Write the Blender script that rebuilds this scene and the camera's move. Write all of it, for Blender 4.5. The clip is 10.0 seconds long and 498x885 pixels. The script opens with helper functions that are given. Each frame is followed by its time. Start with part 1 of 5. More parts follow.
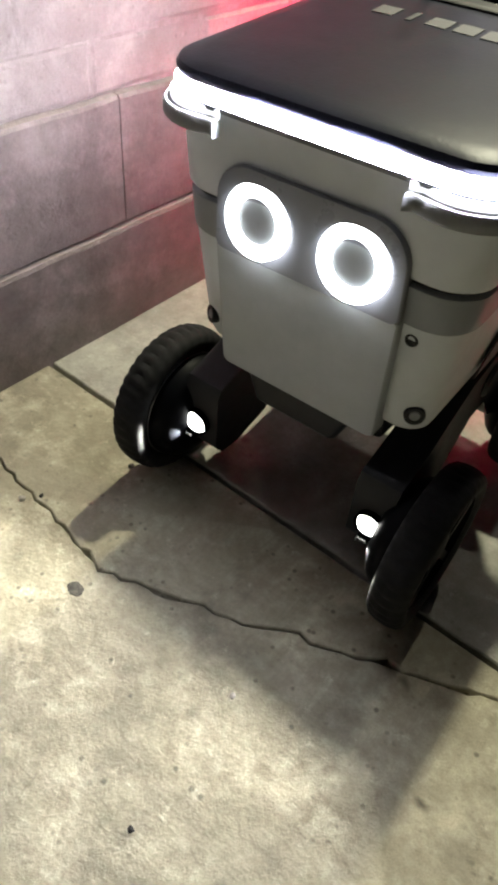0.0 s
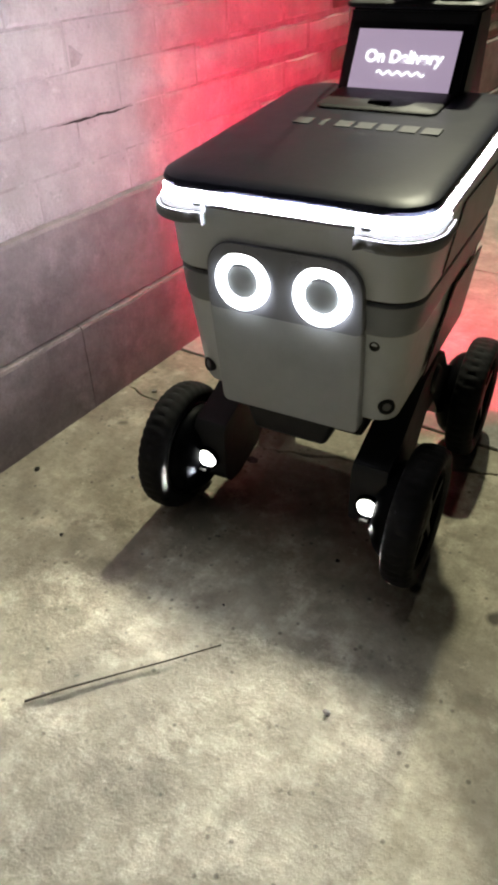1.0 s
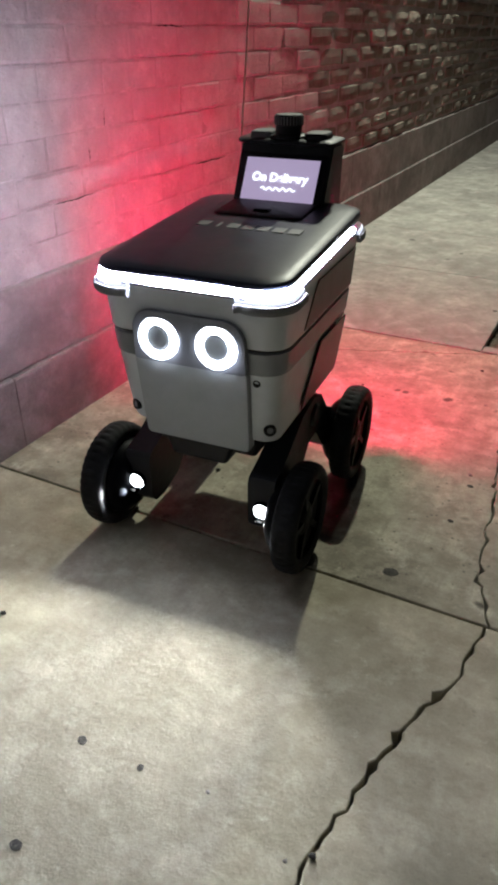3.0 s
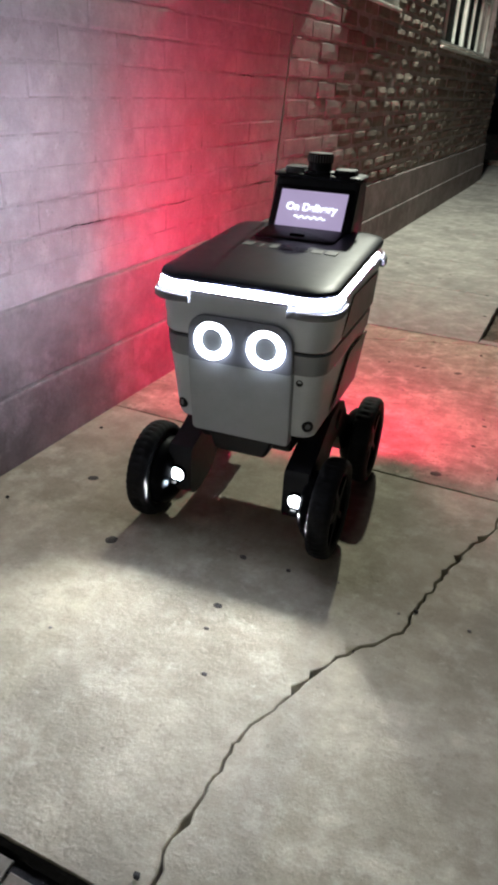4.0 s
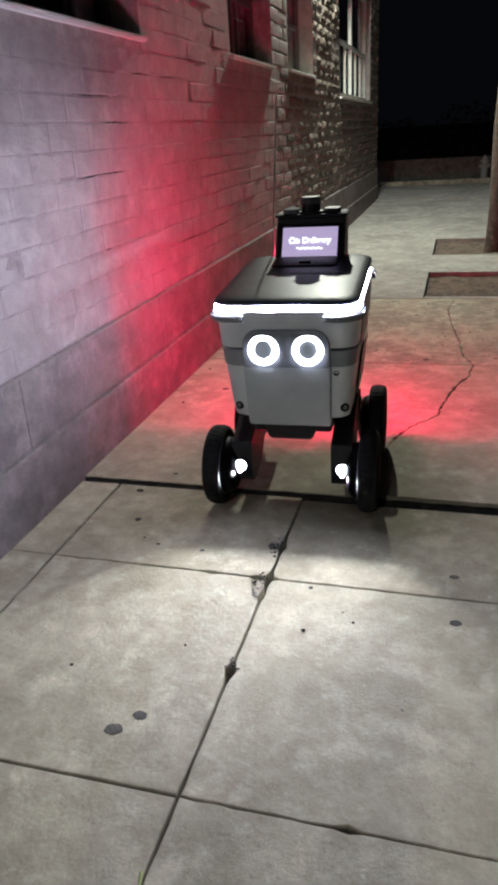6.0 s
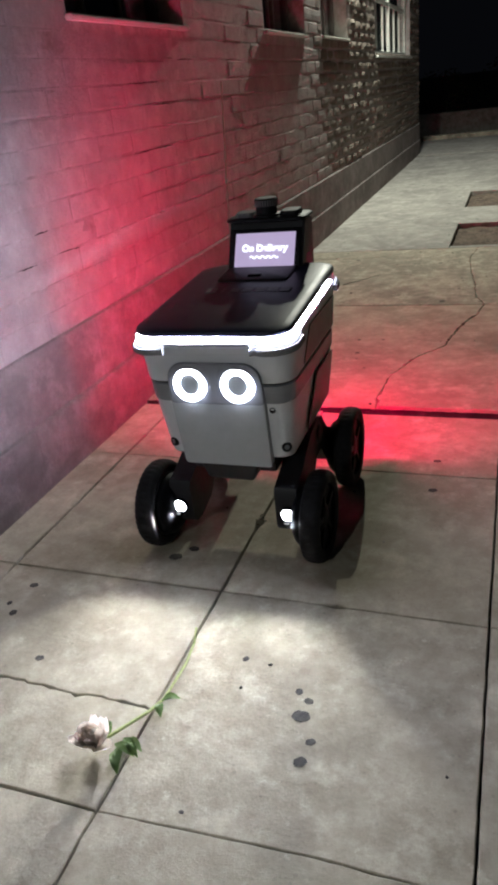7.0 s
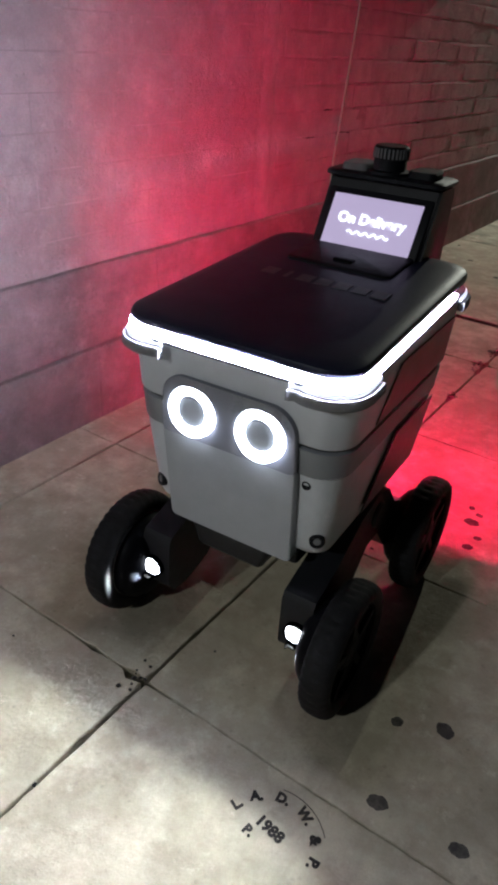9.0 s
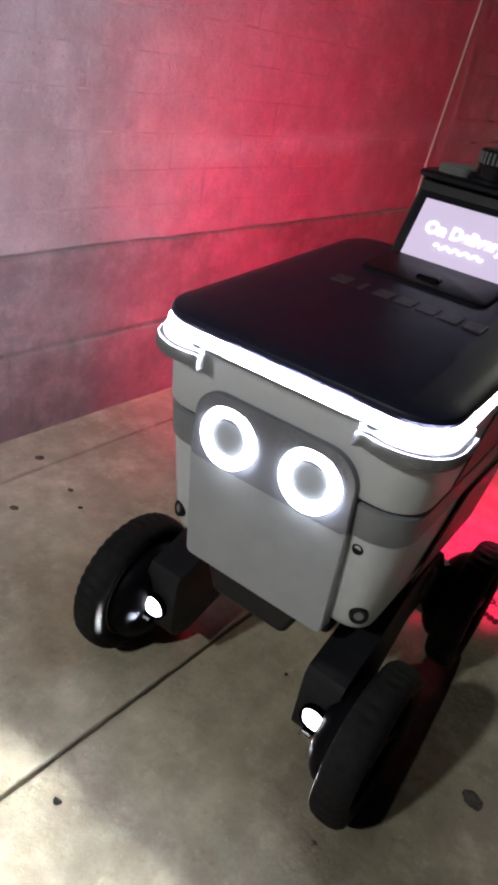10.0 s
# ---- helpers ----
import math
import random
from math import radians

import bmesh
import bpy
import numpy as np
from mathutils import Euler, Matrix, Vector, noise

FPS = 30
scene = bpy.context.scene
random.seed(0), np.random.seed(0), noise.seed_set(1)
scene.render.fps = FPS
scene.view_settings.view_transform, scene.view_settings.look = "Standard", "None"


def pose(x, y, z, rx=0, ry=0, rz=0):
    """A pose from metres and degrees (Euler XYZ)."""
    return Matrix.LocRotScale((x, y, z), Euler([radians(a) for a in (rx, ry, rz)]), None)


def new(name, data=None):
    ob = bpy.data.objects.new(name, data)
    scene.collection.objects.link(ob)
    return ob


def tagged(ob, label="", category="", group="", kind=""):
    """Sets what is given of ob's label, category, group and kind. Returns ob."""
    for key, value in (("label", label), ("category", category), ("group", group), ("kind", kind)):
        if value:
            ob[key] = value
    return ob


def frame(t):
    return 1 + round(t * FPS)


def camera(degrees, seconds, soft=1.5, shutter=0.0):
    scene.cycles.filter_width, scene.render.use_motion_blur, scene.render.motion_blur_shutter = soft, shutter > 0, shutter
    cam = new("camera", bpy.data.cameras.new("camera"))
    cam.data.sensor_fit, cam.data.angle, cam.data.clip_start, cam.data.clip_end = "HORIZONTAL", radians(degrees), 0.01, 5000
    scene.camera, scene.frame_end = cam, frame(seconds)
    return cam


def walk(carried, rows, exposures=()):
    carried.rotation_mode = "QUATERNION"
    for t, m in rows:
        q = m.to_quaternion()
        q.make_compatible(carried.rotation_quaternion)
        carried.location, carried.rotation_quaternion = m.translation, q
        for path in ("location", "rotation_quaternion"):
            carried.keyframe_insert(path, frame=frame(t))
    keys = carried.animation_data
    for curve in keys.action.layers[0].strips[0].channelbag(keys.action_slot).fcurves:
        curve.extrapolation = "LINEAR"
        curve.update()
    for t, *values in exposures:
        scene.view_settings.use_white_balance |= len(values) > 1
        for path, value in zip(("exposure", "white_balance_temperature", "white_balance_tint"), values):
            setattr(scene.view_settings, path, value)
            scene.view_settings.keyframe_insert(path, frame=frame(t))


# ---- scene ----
# ---------------- camera ----------------
LENS = 39.23
CAMERA_ROWS = [
    (0.0, pose(0.456, -0.722, 1.072, 45.25, -3.77, 39.87)),
    (0.5, pose(0.589, -1.113, 1.112, 50.82, 0.71, 36.38)),
    (1.0, pose(0.637, -1.530, 1.140, 53.02, 1.49, 33.36)),
    (1.5, pose(0.771, -1.963, 1.259, 55.74, 3.02, 29.33)),
    (2.0, pose(0.860, -2.333, 1.262, 56.34, 2.03, 26.97)),
    (3.3, pose(0.974, -3.299, 1.259, 60.69, -0.79, 27.48)),
    (3.5, pose(0.920, -3.475, 1.252, 61.52, -1.58, 27.21)),
    (4.0, pose(0.902, -3.925, 1.244, 62.68, -2.61, 24.92)),
    (4.5, pose(0.850, -4.419, 1.244, 63.69, -2.28, 22.79)),
    (5.0, pose(0.728, -4.936, 1.230, 64.66, -0.84, 20.16)),
    (5.5, pose(0.767, -5.414, 1.266, 66.07, 2.00, 16.17)),
    (5.7, pose(0.736, -5.522, 1.263, 66.33, 2.74, 15.07)),
    (6.8, pose(0.995, -6.288, 1.443, 64.18, 6.14, 18.04)),
    (7.0, pose(1.050, -6.337, 1.368, 63.55, 6.12, 19.02)),
    (7.5, pose(1.125, -6.461, 1.344, 62.10, 5.95, 24.49)),
    (8.0, pose(1.173, -6.684, 1.339, 61.43, 3.74, 29.21)),
    (8.5, pose(1.175, -6.865, 1.298, 60.82, 1.01, 33.30)),
    (9.0, pose(0.996, -7.021, 1.241, 59.71, -3.36, 34.94)),
    (9.5, pose(0.938, -7.445, 1.196, 59.26, -5.99, 38.39)),
    (10.0, pose(0.887, -7.871, 1.156, 59.54, -9.53, 40.29)),
]
ROBOT_ROWS = [
    (0.0, 0.000, -0.010, 2.22),
    (0.5, 0.019, -0.261, 3.99),
    (1.0, 0.049, -0.553, 5.89),
    (1.5, 0.078, -0.859, 4.44),
    (2.0, 0.088, -1.173, 4.44),
    (3.3, 0.134, -1.906, 4.38),
    (3.5, 0.140, -2.015, 4.46),
    (4.0, 0.157, -2.312, 3.93),
    (4.5, 0.173, -2.565, 4.13),
    (5.0, 0.194, -2.840, 4.19),
    (5.5, 0.215, -3.109, 4.19),
    (5.7, 0.224, -3.233, 3.24),
    (6.8, 0.241, -4.372, 1.43),
    (7.0, 0.240, -4.556, 0.45),
    (7.5, 0.239, -4.881, 1.01),
    (8.0, 0.260, -5.190, 2.85),
    (8.5, 0.305, -5.628, 3.46),
    (9.0, 0.330, -6.074, 3.39),
    (9.5, 0.360, -6.564, 3.08),
    (10.0, 0.395, -7.096, 3.98),
]

# exposure in stops along the way
EXPOSURES = [(0.0, 0.4, 6300, 8), (1.0, 0.05, 6250, 8), (1.5, -0.05, 6050, 8), (3.5, 0.14, 5600, 11), (5.5, 0.25, 5500, 13), (7.5, 0.24, 5600, 14), (9.0, 0.16, 5500, 14), (10.0, 0.46, 5800, 14)]
cam = camera(LENS, 10.0, soft=3.6, shutter=0.0)
walk(cam, CAMERA_ROWS, EXPOSURES)

# ---------------- world and fixed lights ----------------
world = bpy.data.worlds.new("night")
scene.world = world
world.use_nodes = True
background = world.node_tree.nodes["Background"]
background.inputs["Color"].default_value = (0.60, 0.62, 0.72, 1)
background.inputs["Strength"].default_value = 0.0028

# lamps over the passage: one on the wall, one at the far end, one behind the camera's way
def street_light(at, power, color, cone=150, blend=0.5, soft=0.06):
    data = bpy.data.lights.new("street_light", "SPOT")
    data.energy, data.color = power, color
    data.spot_size, data.spot_blend, data.shadow_soft_size = radians(cone), blend, soft
    ob = new("street_light", data)
    ob.matrix_world = pose(*at)
    return ob


street_light((-0.58, 2.4, 3.72), 620, (1.0, 0.95, 0.68), 165, 0.5)
street_light((-0.52, 5.7, 6.5), 400, (1.0, 0.95, 0.80), 120, 0.8)
street_light((-0.29, -10.9, 3.2), 230, (1.0, 0.95, 0.78), 170, 0.5, 0.10)

# ---------------- materials ----------------


def material(name):
    m = bpy.data.materials.new(name)
    m.use_nodes = True
    nt = m.node_tree
    return m, nt, nt.nodes["Principled BSDF"]


def node(nt, kind, **sockets):
    n = nt.nodes.new(kind)
    for key, value in sockets.items():
        n.inputs[key.replace("_", " ")].default_value = value
    return n


def mix(nt, fac, a, b, blend="MIX"):
    n = nt.nodes.new("ShaderNodeMix")
    n.data_type, n.blend_type = "RGBA", blend
    for i, v in ((0, fac), (6, a), (7, b)):
        if hasattr(v, "is_linked"):
            nt.links.new(v, n.inputs[i])
        elif i == 0:
            n.inputs[0].default_value = v
        else:
            n.inputs[i].default_value = (*v, 1)
    return n.outputs[2]


def ramp(nt, fac, lo, hi):
    n = nt.nodes.new("ShaderNodeMapRange")
    n.inputs["From Min"].default_value, n.inputs["From Max"].default_value = lo, hi
    nt.links.new(fac, n.inputs["Value"])
    return n.outputs[0]


def noise_fac(nt, scale, detail=4, rough=0.6, coord=None, stretch=None):
    tc = nt.nodes.new("ShaderNodeTexCoord")
    source = tc.outputs["Object"] if coord is None else coord
    if stretch:
        mp = nt.nodes.new("ShaderNodeMapping")
        mp.inputs["Scale"].default_value = stretch
        nt.links.new(source, mp.inputs[0])
        source = mp.outputs[0]
    n = node(nt, "ShaderNodeTexNoise", Scale=scale, Detail=detail, Roughness=rough)
    nt.links.new(source, n.inputs["Vector"])
    return n.outputs["Fac"]


def bump(nt, bsdf, height, strength, distance):
    b = node(nt, "ShaderNodeBump", Strength=strength, Distance=distance)
    nt.links.new(height, b.inputs["Height"])
    nt.links.new(b.outputs[0], bsdf.inputs["Normal"])


def world_coord(nt):
    return nt.nodes.new("ShaderNodeNewGeometry").outputs["Position"]


def rough_surface(name, base, dark, light, rough=0.9, big=1.6, fine=60, relief=0.004, spots=0.0, per_piece=0.0, stretch=None, streak=0.0, mottle=0.55):
    """A mineral surface: large stains, mid blotches, fine grain, small dark spots."""
    m, nt, bsdf = material(name)
    pos = world_coord(nt)
    large = ramp(nt, noise_fac(nt, big, 5, 0.65, pos, stretch), 0.40, 0.60)
    mid = ramp(nt, noise_fac(nt, big * 7, 7, 0.72, pos), 0.40, 0.60)
    grain = noise_fac(nt, fine * 4, 4, 0.75, pos)
    c = mix(nt, large, dark, base)
    c = mix(nt, ramp(nt, noise_fac(nt, big * 3.1, 6, 0.7, pos), 0.50, 0.68), c, light)
    g = nt.nodes.new("ShaderNodeMix")
    g.data_type, g.blend_type = "RGBA", "MULTIPLY"
    g.inputs[0].default_value = mottle
    nt.links.new(c, g.inputs[6])
    shade = mix(nt, mid, (0.50, 0.48, 0.45), (1, 1, 1))
    nt.links.new(shade, g.inputs[7])
    c = g.outputs[2]
    c = mix(nt, ramp(nt, grain, 0.3, 0.7), mix(nt, 0.15, c, (0.02, 0.02, 0.02)), c)
    if streak:
        thin = ramp(nt, noise_fac(nt, 9, 5, 0.7, pos, (5.0, 0.55, 1)), 0.50, 0.66)
        c = mix(nt, thin, c, mix(nt, 0.45 * streak, c, dark))
        soot = ramp(nt, noise_fac(nt, 1.1, 7, 0.74, pos), 0.53, 0.63)
        c = mix(nt, soot, c, mix(nt, 0.75 * streak, c, tuple(0.55 * x for x in dark)))
        pit = node(nt, "ShaderNodeTexVoronoi", Scale=46.0, Randomness=1.0)
        nt.links.new(pos, pit.inputs["Vector"])
        few = ramp(nt, noise_fac(nt, 14, 3, 0.6, pos), 0.50, 0.60)
        hole = nt.nodes.new("ShaderNodeMath")
        hole.operation = "MULTIPLY"
        nt.links.new(ramp(nt, pit.outputs["Distance"], 0.26, 0.12), hole.inputs[0])
        nt.links.new(few, hole.inputs[1])
        c = mix(nt, hole.outputs[0], c, mix(nt, 0.7 if streak > 0.8 else 0.22, c, (0.03, 0.028, 0.025)))
        pale = ramp(nt, noise_fac(nt, 21, 6, 0.75, pos), 0.60, 0.70)
        c = mix(nt, pale, c, mix(nt, 0.55, c, light))
    if spots:
        v = node(nt, "ShaderNodeTexVoronoi", Scale=spots)
        nt.links.new(pos, v.inputs["Vector"])
        pick = ramp(nt, noise_fac(nt, spots * 0.8, 2, 0.5, pos), 0.56, 0.62)
        dot = nt.nodes.new("ShaderNodeMath")
        dot.operation = "MULTIPLY"
        nt.links.new(ramp(nt, v.outputs["Distance"], 0.20, 0.10), dot.inputs[0])
        nt.links.new(pick, dot.inputs[1])
        c = mix(nt, dot.outputs[0], c, tuple(0.25 * x for x in dark))
    if per_piece:
        info = nt.nodes.new("ShaderNodeObjectInfo")
        isl = nt.nodes.new("ShaderNodeNewGeometry")
        add = nt.nodes.new("ShaderNodeMath")
        add.operation = "ADD"
        nt.links.new(info.outputs["Random"], add.inputs[0])
        nt.links.new(isl.outputs["Random Per Island"], add.inputs[1])
        fr = nt.nodes.new("ShaderNodeMath")
        fr.operation = "FRACT"
        nt.links.new(add.outputs[0], fr.inputs[0])
        c = mix(nt, fr.outputs[0], c, mix(nt, per_piece, c, dark))
    nt.links.new(c, bsdf.inputs["Base Color"])
    bsdf.inputs["Roughness"].default_value = rough
    h = nt.nodes.new("ShaderNodeMath")
    h.operation = "ADD"
    nt.links.new(noise_fac(nt, fine, 6, 0.75, pos), h.inputs[0])
    nt.links.new(noise_fac(nt, fine * 0.2, 4, 0.6, pos), h.inputs[1])
    bump(nt, bsdf, h.outputs[0], 0.75, relief)
    return m


def plain(name, color, rough=0.5, metal=0.0, wear=0.15, scale=30, relief=0.0006, coat=0.0):
    m, nt, bsdf = material(name)
    n = noise_fac(nt, scale, 5, 0.65)
    big = noise_fac(nt, scale * 0.15, 4, 0.6)
    c = mix(nt, ramp(nt, n, 0.35, 0.7), color, tuple(x * (1 - wear) for x in color))
    c = mix(nt, ramp(nt, big, 0.45, 0.75), c, tuple(x * (1 - 0.6 * wear) + min(0.004, 0.3 * x) for x in color))
    nt.links.new(c, bsdf.inputs["Base Color"])
    r = nt.nodes.new("ShaderNodeMapRange")
    r.inputs["To Min"].default_value, r.inputs["To Max"].default_value = rough * 0.85, min(1, rough * 1.2)
    nt.links.new(n, r.inputs["Value"])
    nt.links.new(r.outputs[0], bsdf.inputs["Roughness"])
    bsdf.inputs["Metallic"].default_value = metal
    bsdf.inputs["Coat Weight"].default_value = coat
    if max(color) < 0.001:
        bsdf.inputs["Specular IOR Level"].default_value = 0.0
    elif max(color) < 0.006:
        bsdf.inputs["Specular IOR Level"].default_value = 0.05
    elif max(color) < 0.03:
        bsdf.inputs["Specular IOR Level"].default_value = 0.28
    bump(nt, bsdf, noise_fac(nt, scale * 12, 2, 0.5), 0.3, relief)
    return m


def glow(name, color, strength):
    m, nt, bsdf = material(name)
    bsdf.inputs["Base Color"].default_value = (0.6, 0.6, 0.6, 1)
    bsdf.inputs["Emission Color"].default_value = (*color, 1)
    bsdf.inputs["Emission Strength"].default_value = strength
    return m


M = {
    "concrete": rough_surface("old_concrete", (0.52, 0.485, 0.36), (0.26, 0.235, 0.175), (0.69, 0.645, 0.49), 0.88, 2.3, 55, 0.005, spots=9, per_piece=0.30, streak=1.0),
    "concrete_smooth": rough_surface("trowelled_concrete", (0.50, 0.455, 0.335), (0.34, 0.305, 0.22), (0.60, 0.555, 0.42), 0.88, 1.9, 60, 0.0040, per_piece=0.18, streak=0.75, mottle=0.45),
    "concrete_far": rough_surface("worn_concrete", (0.42, 0.41, 0.36), (0.28, 0.27, 0.24), (0.52, 0.50, 0.45), 0.88, 1.6, 55, 0.004, spots=7, per_piece=0.25, streak=0.7),
    "joint": rough_surface("joint_dirt_and_shade", (0.028, 0.025, 0.021), (0.012, 0.011, 0.010), (0.05, 0.045, 0.037), 0.97, 6, 90, 0.004),
    "painted_brick": rough_surface("painted_brick", (0.41, 0.37, 0.35), (0.33, 0.295, 0.28), (0.47, 0.43, 0.405), 0.8, 1.4, 40, 0.008, per_piece=0.10, streak=0.15, mottle=0.3),
    "rough_brick": rough_surface("rough_brick", (0.25, 0.21, 0.17), (0.14, 0.115, 0.09), (0.32, 0.275, 0.225), 0.92, 3, 45, 0.012, per_piece=0.8),
    "mortar": rough_surface("mortar", (0.36, 0.33, 0.30), (0.22, 0.20, 0.18), (0.44, 0.41, 0.37), 0.92, 2, 60, 0.004),
    # plinth tone is darker: the light's cutoff at its ledge is in the colour
    "plinth": rough_surface("plinth_render_shaded", (0.275, 0.24, 0.225), (0.185, 0.16, 0.15), (0.34, 0.30, 0.285), 0.9, 1.7, 30, 0.006, per_piece=0.2, mottle=0.4, stretch=(1, 1, 2.2)),
    "painted_mortar": rough_surface("painted_mortar", (0.40, 0.36, 0.34), (0.31, 0.28, 0.265), (0.46, 0.42, 0.40), 0.85, 2, 50, 0.006),
    "coated_mortar": rough_surface("coated_mortar", (0.39, 0.35, 0.33), (0.31, 0.28, 0.26), (0.45, 0.415, 0.39), 0.85, 1.6, 45, 0.007, mottle=0.3),
    "soil": rough_surface("soil", (0.20, 0.155, 0.115), (0.10, 0.075, 0.055), (0.28, 0.22, 0.17), 1.0, 9, 70, 0.03),
    "asphalt": rough_surface("asphalt", (0.035, 0.035, 0.035), (0.02, 0.02, 0.02), (0.055, 0.055, 0.052), 0.95, 2, 90, 0.006),
    "stain": rough_surface("gum_stain", (0.12, 0.11, 0.09), (0.03, 0.027, 0.024), (0.15, 0.135, 0.11), 0.9, 30, 120, 0.002, per_piece=0.9),
    "shell": plain("robot_shell", (0.61, 0.645, 0.675), 0.42, 0, 0.10, 22),
    "panel": plain("robot_panel", (0.385, 0.41, 0.435), 0.45, 0, 0.12, 18),
    "band": plain("robot_band", (0.225, 0.24, 0.26), 0.45, 0, 0.12, 20),
    "visor": plain("robot_visor", (0.16, 0.165, 0.19), 0.28, 0, 0.1, 20),
    "decal": plain("robot_decal", (0.07, 0.065, 0.07), 0.4, 0, 0.1, 20),
    "lid": plain("robot_lid", (0.020, 0.023, 0.044), 0.36, 0, 0.25, 14),
    "black": plain("black_plastic", (0.007, 0.0078, 0.011), 0.5, 0, 0.3, 40),
    "hub": plain("hub_black", (0.0025, 0.0027, 0.004), 0.45, 0, 0.3, 40),
    "lamp_black": plain("lamp_black", (0.00003, 0.00003, 0.00003), 0.9, 0, 0.1, 40),
    "tyre": plain("tyre_rubber", (0.0065, 0.0065, 0.0075), 0.8, 0, 0.35, 60),
    "metal": plain("brushed_metal", (0.22, 0.22, 0.23), 0.35, 1, 0.2, 40),
    "bumper": plain("bumper_rubber", (0.20, 0.205, 0.21), 0.8, 0, 0.15, 30),
    "bumper_white": glow("bumper_cap_lit_white", (0.95, 0.94, 1.0), 0.9),
    "logo": plain("grey_print", (0.07, 0.073, 0.085), 0.5, 0, 0.1, 60),
    "whip": plain("whip_antenna", (0.62, 0.50, 0.42), 0.5, 0, 0.1, 30),
    "white_paint": plain("white_window_paint", (0.70, 0.71, 0.66), 0.55, 0, 0.2, 12),
    "dark_frame": plain("dark_window_paint", (0.10, 0.08, 0.075), 0.6, 0, 0.3, 14),
    "curtain": plain("window_blind", (0.38, 0.42, 0.38), 0.8, 0, 0.25, 9),
    "room_dark": plain("painted_room_shade", (0.03, 0.03, 0.032), 0.9, 0, 0.3, 4),
    "petal": plain("petal", (0.92, 0.85, 0.76), 0.6, 0, 0.25, 60),
    "stem": plain("stem", (0.36, 0.42, 0.15), 0.6, 0, 0.3, 60),
    "leaf": plain("leaf", (0.14, 0.22, 0.07), 0.55, 0, 0.4, 50),
    "hedge": plain("hedge_leaf", (0.035, 0.065, 0.03), 0.6, 0, 0.5, 20),
    "bark": rough_surface("bark", (0.16, 0.13, 0.10), (0.07, 0.055, 0.045), (0.24, 0.2, 0.16), 0.95, 8, 40, 0.02, stretch=(1, 1, 0.25)),
    "twig": plain("twig", (0.07, 0.055, 0.04), 0.9, 0, 0.4, 80),
    "pale_post": plain("pale_post", (0.55, 0.54, 0.5), 0.5, 0, 0.2, 30),
    "strip": glow("strip_light", (0.92, 0.90, 1.0), 700),
    "side_strip": glow("side_strip_light", (1.0, 0.85, 0.96), 290),
    "eye": glow("eye_light", (1.0, 1.0, 1.0), 14),
    "head_lamp": glow("head_lamp_light", (1.0, 0.97, 0.90), 16),
    "beam": glow("added_beam_light", (1.0, 0.955, 0.83), 106000),
    "tail": glow("tail_light", (1.0, 0.002, 0.080), 1080),
    "tail_strip": glow("tail_strip_light", (1.0, 0.002, 0.085), 260),
    "screen": glow("screen_light", (0.36, 0.27, 0.37), 1.0),
    "screen_text": glow("screen_text_light", (1.0, 0.97, 1.0), 1.6),
}


M["lid"].node_tree.nodes["Principled BSDF"].inputs["Specular IOR Level"].default_value = 0.12


def let_through(name, color, share):
    """Thin petals and leaves pass some of the light that falls on their far side."""
    m = M[name]
    nt = m.node_tree
    t = node(nt, "ShaderNodeBsdfTranslucent")
    t.inputs["Color"].default_value = (*color, 1)
    mixer = nt.nodes.new("ShaderNodeMixShader")
    mixer.inputs[0].default_value = share
    nt.links.new(nt.nodes["Principled BSDF"].outputs[0], mixer.inputs[1])
    nt.links.new(t.outputs[0], mixer.inputs[2])
    nt.links.new(mixer.outputs[0], nt.nodes["Material Output"].inputs["Surface"])


let_through("petal", (0.92, 0.84, 0.78), 0.5)
let_through("leaf", (0.20, 0.32, 0.08), 0.4)

glass, gnt, gb = material("window_glass")
gb.inputs["Base Color"].default_value = (0.9, 0.95, 0.95, 1)
gb.inputs["Roughness"].default_value, gb.inputs["Transmission Weight"].default_value = 0.03, 1.0
M["glass"] = glass

# ---------------- mesh helpers ----------------


def mesh_object(name, bm, mat, smooth=None):
    me = bpy.data.meshes.new(name)
    bm.normal_update()
    if smooth is not None:
        for f in bm.faces:
            f.smooth = True
        for e in bm.edges:
            if len(e.link_faces) == 2 and e.calc_face_angle(0) > radians(smooth):
                e.smooth = False
    bm.to_mesh(me)
    bm.free()
    for one in (mat if isinstance(mat, (list, tuple)) else [mat]):
        me.materials.append(M[one])
    return new(name, me)


def part(name, bm, mat, parent, label="", smooth=None):
    ob = mesh_object(name, bm, mat, smooth)
    ob.parent = parent
    if label:
        ob["label"] = label
    return ob


def thing(name, label, category, at=None, group=""):
    ob = new(name)
    ob.empty_display_size = 0.1
    if at is not None:
        ob.matrix_basis = at
    return tagged(ob, label, category, group)


def box(bm, x0, x1, y0, y1, z0, z1, m=None):
    c = Matrix.Translation(((x0 + x1) / 2, (y0 + y1) / 2, (z0 + z1) / 2)) @ Matrix.Diagonal((x1 - x0, y1 - y0, z1 - z0, 1))
    return bmesh.ops.create_cube(bm, size=1, matrix=(m @ c) if m else c)["verts"]


def new_box(x0, x1, y0, y1, z0, z1, bevel=0.0, seg=2, m=None):
    bm = bmesh.new()
    box(bm, x0, x1, y0, y1, z0, z1, m)
    if bevel:
        bmesh.ops.bevel(bm, geom=bm.edges[:], offset=bevel, segments=seg, affect="EDGES", profile=0.5)
    return bm


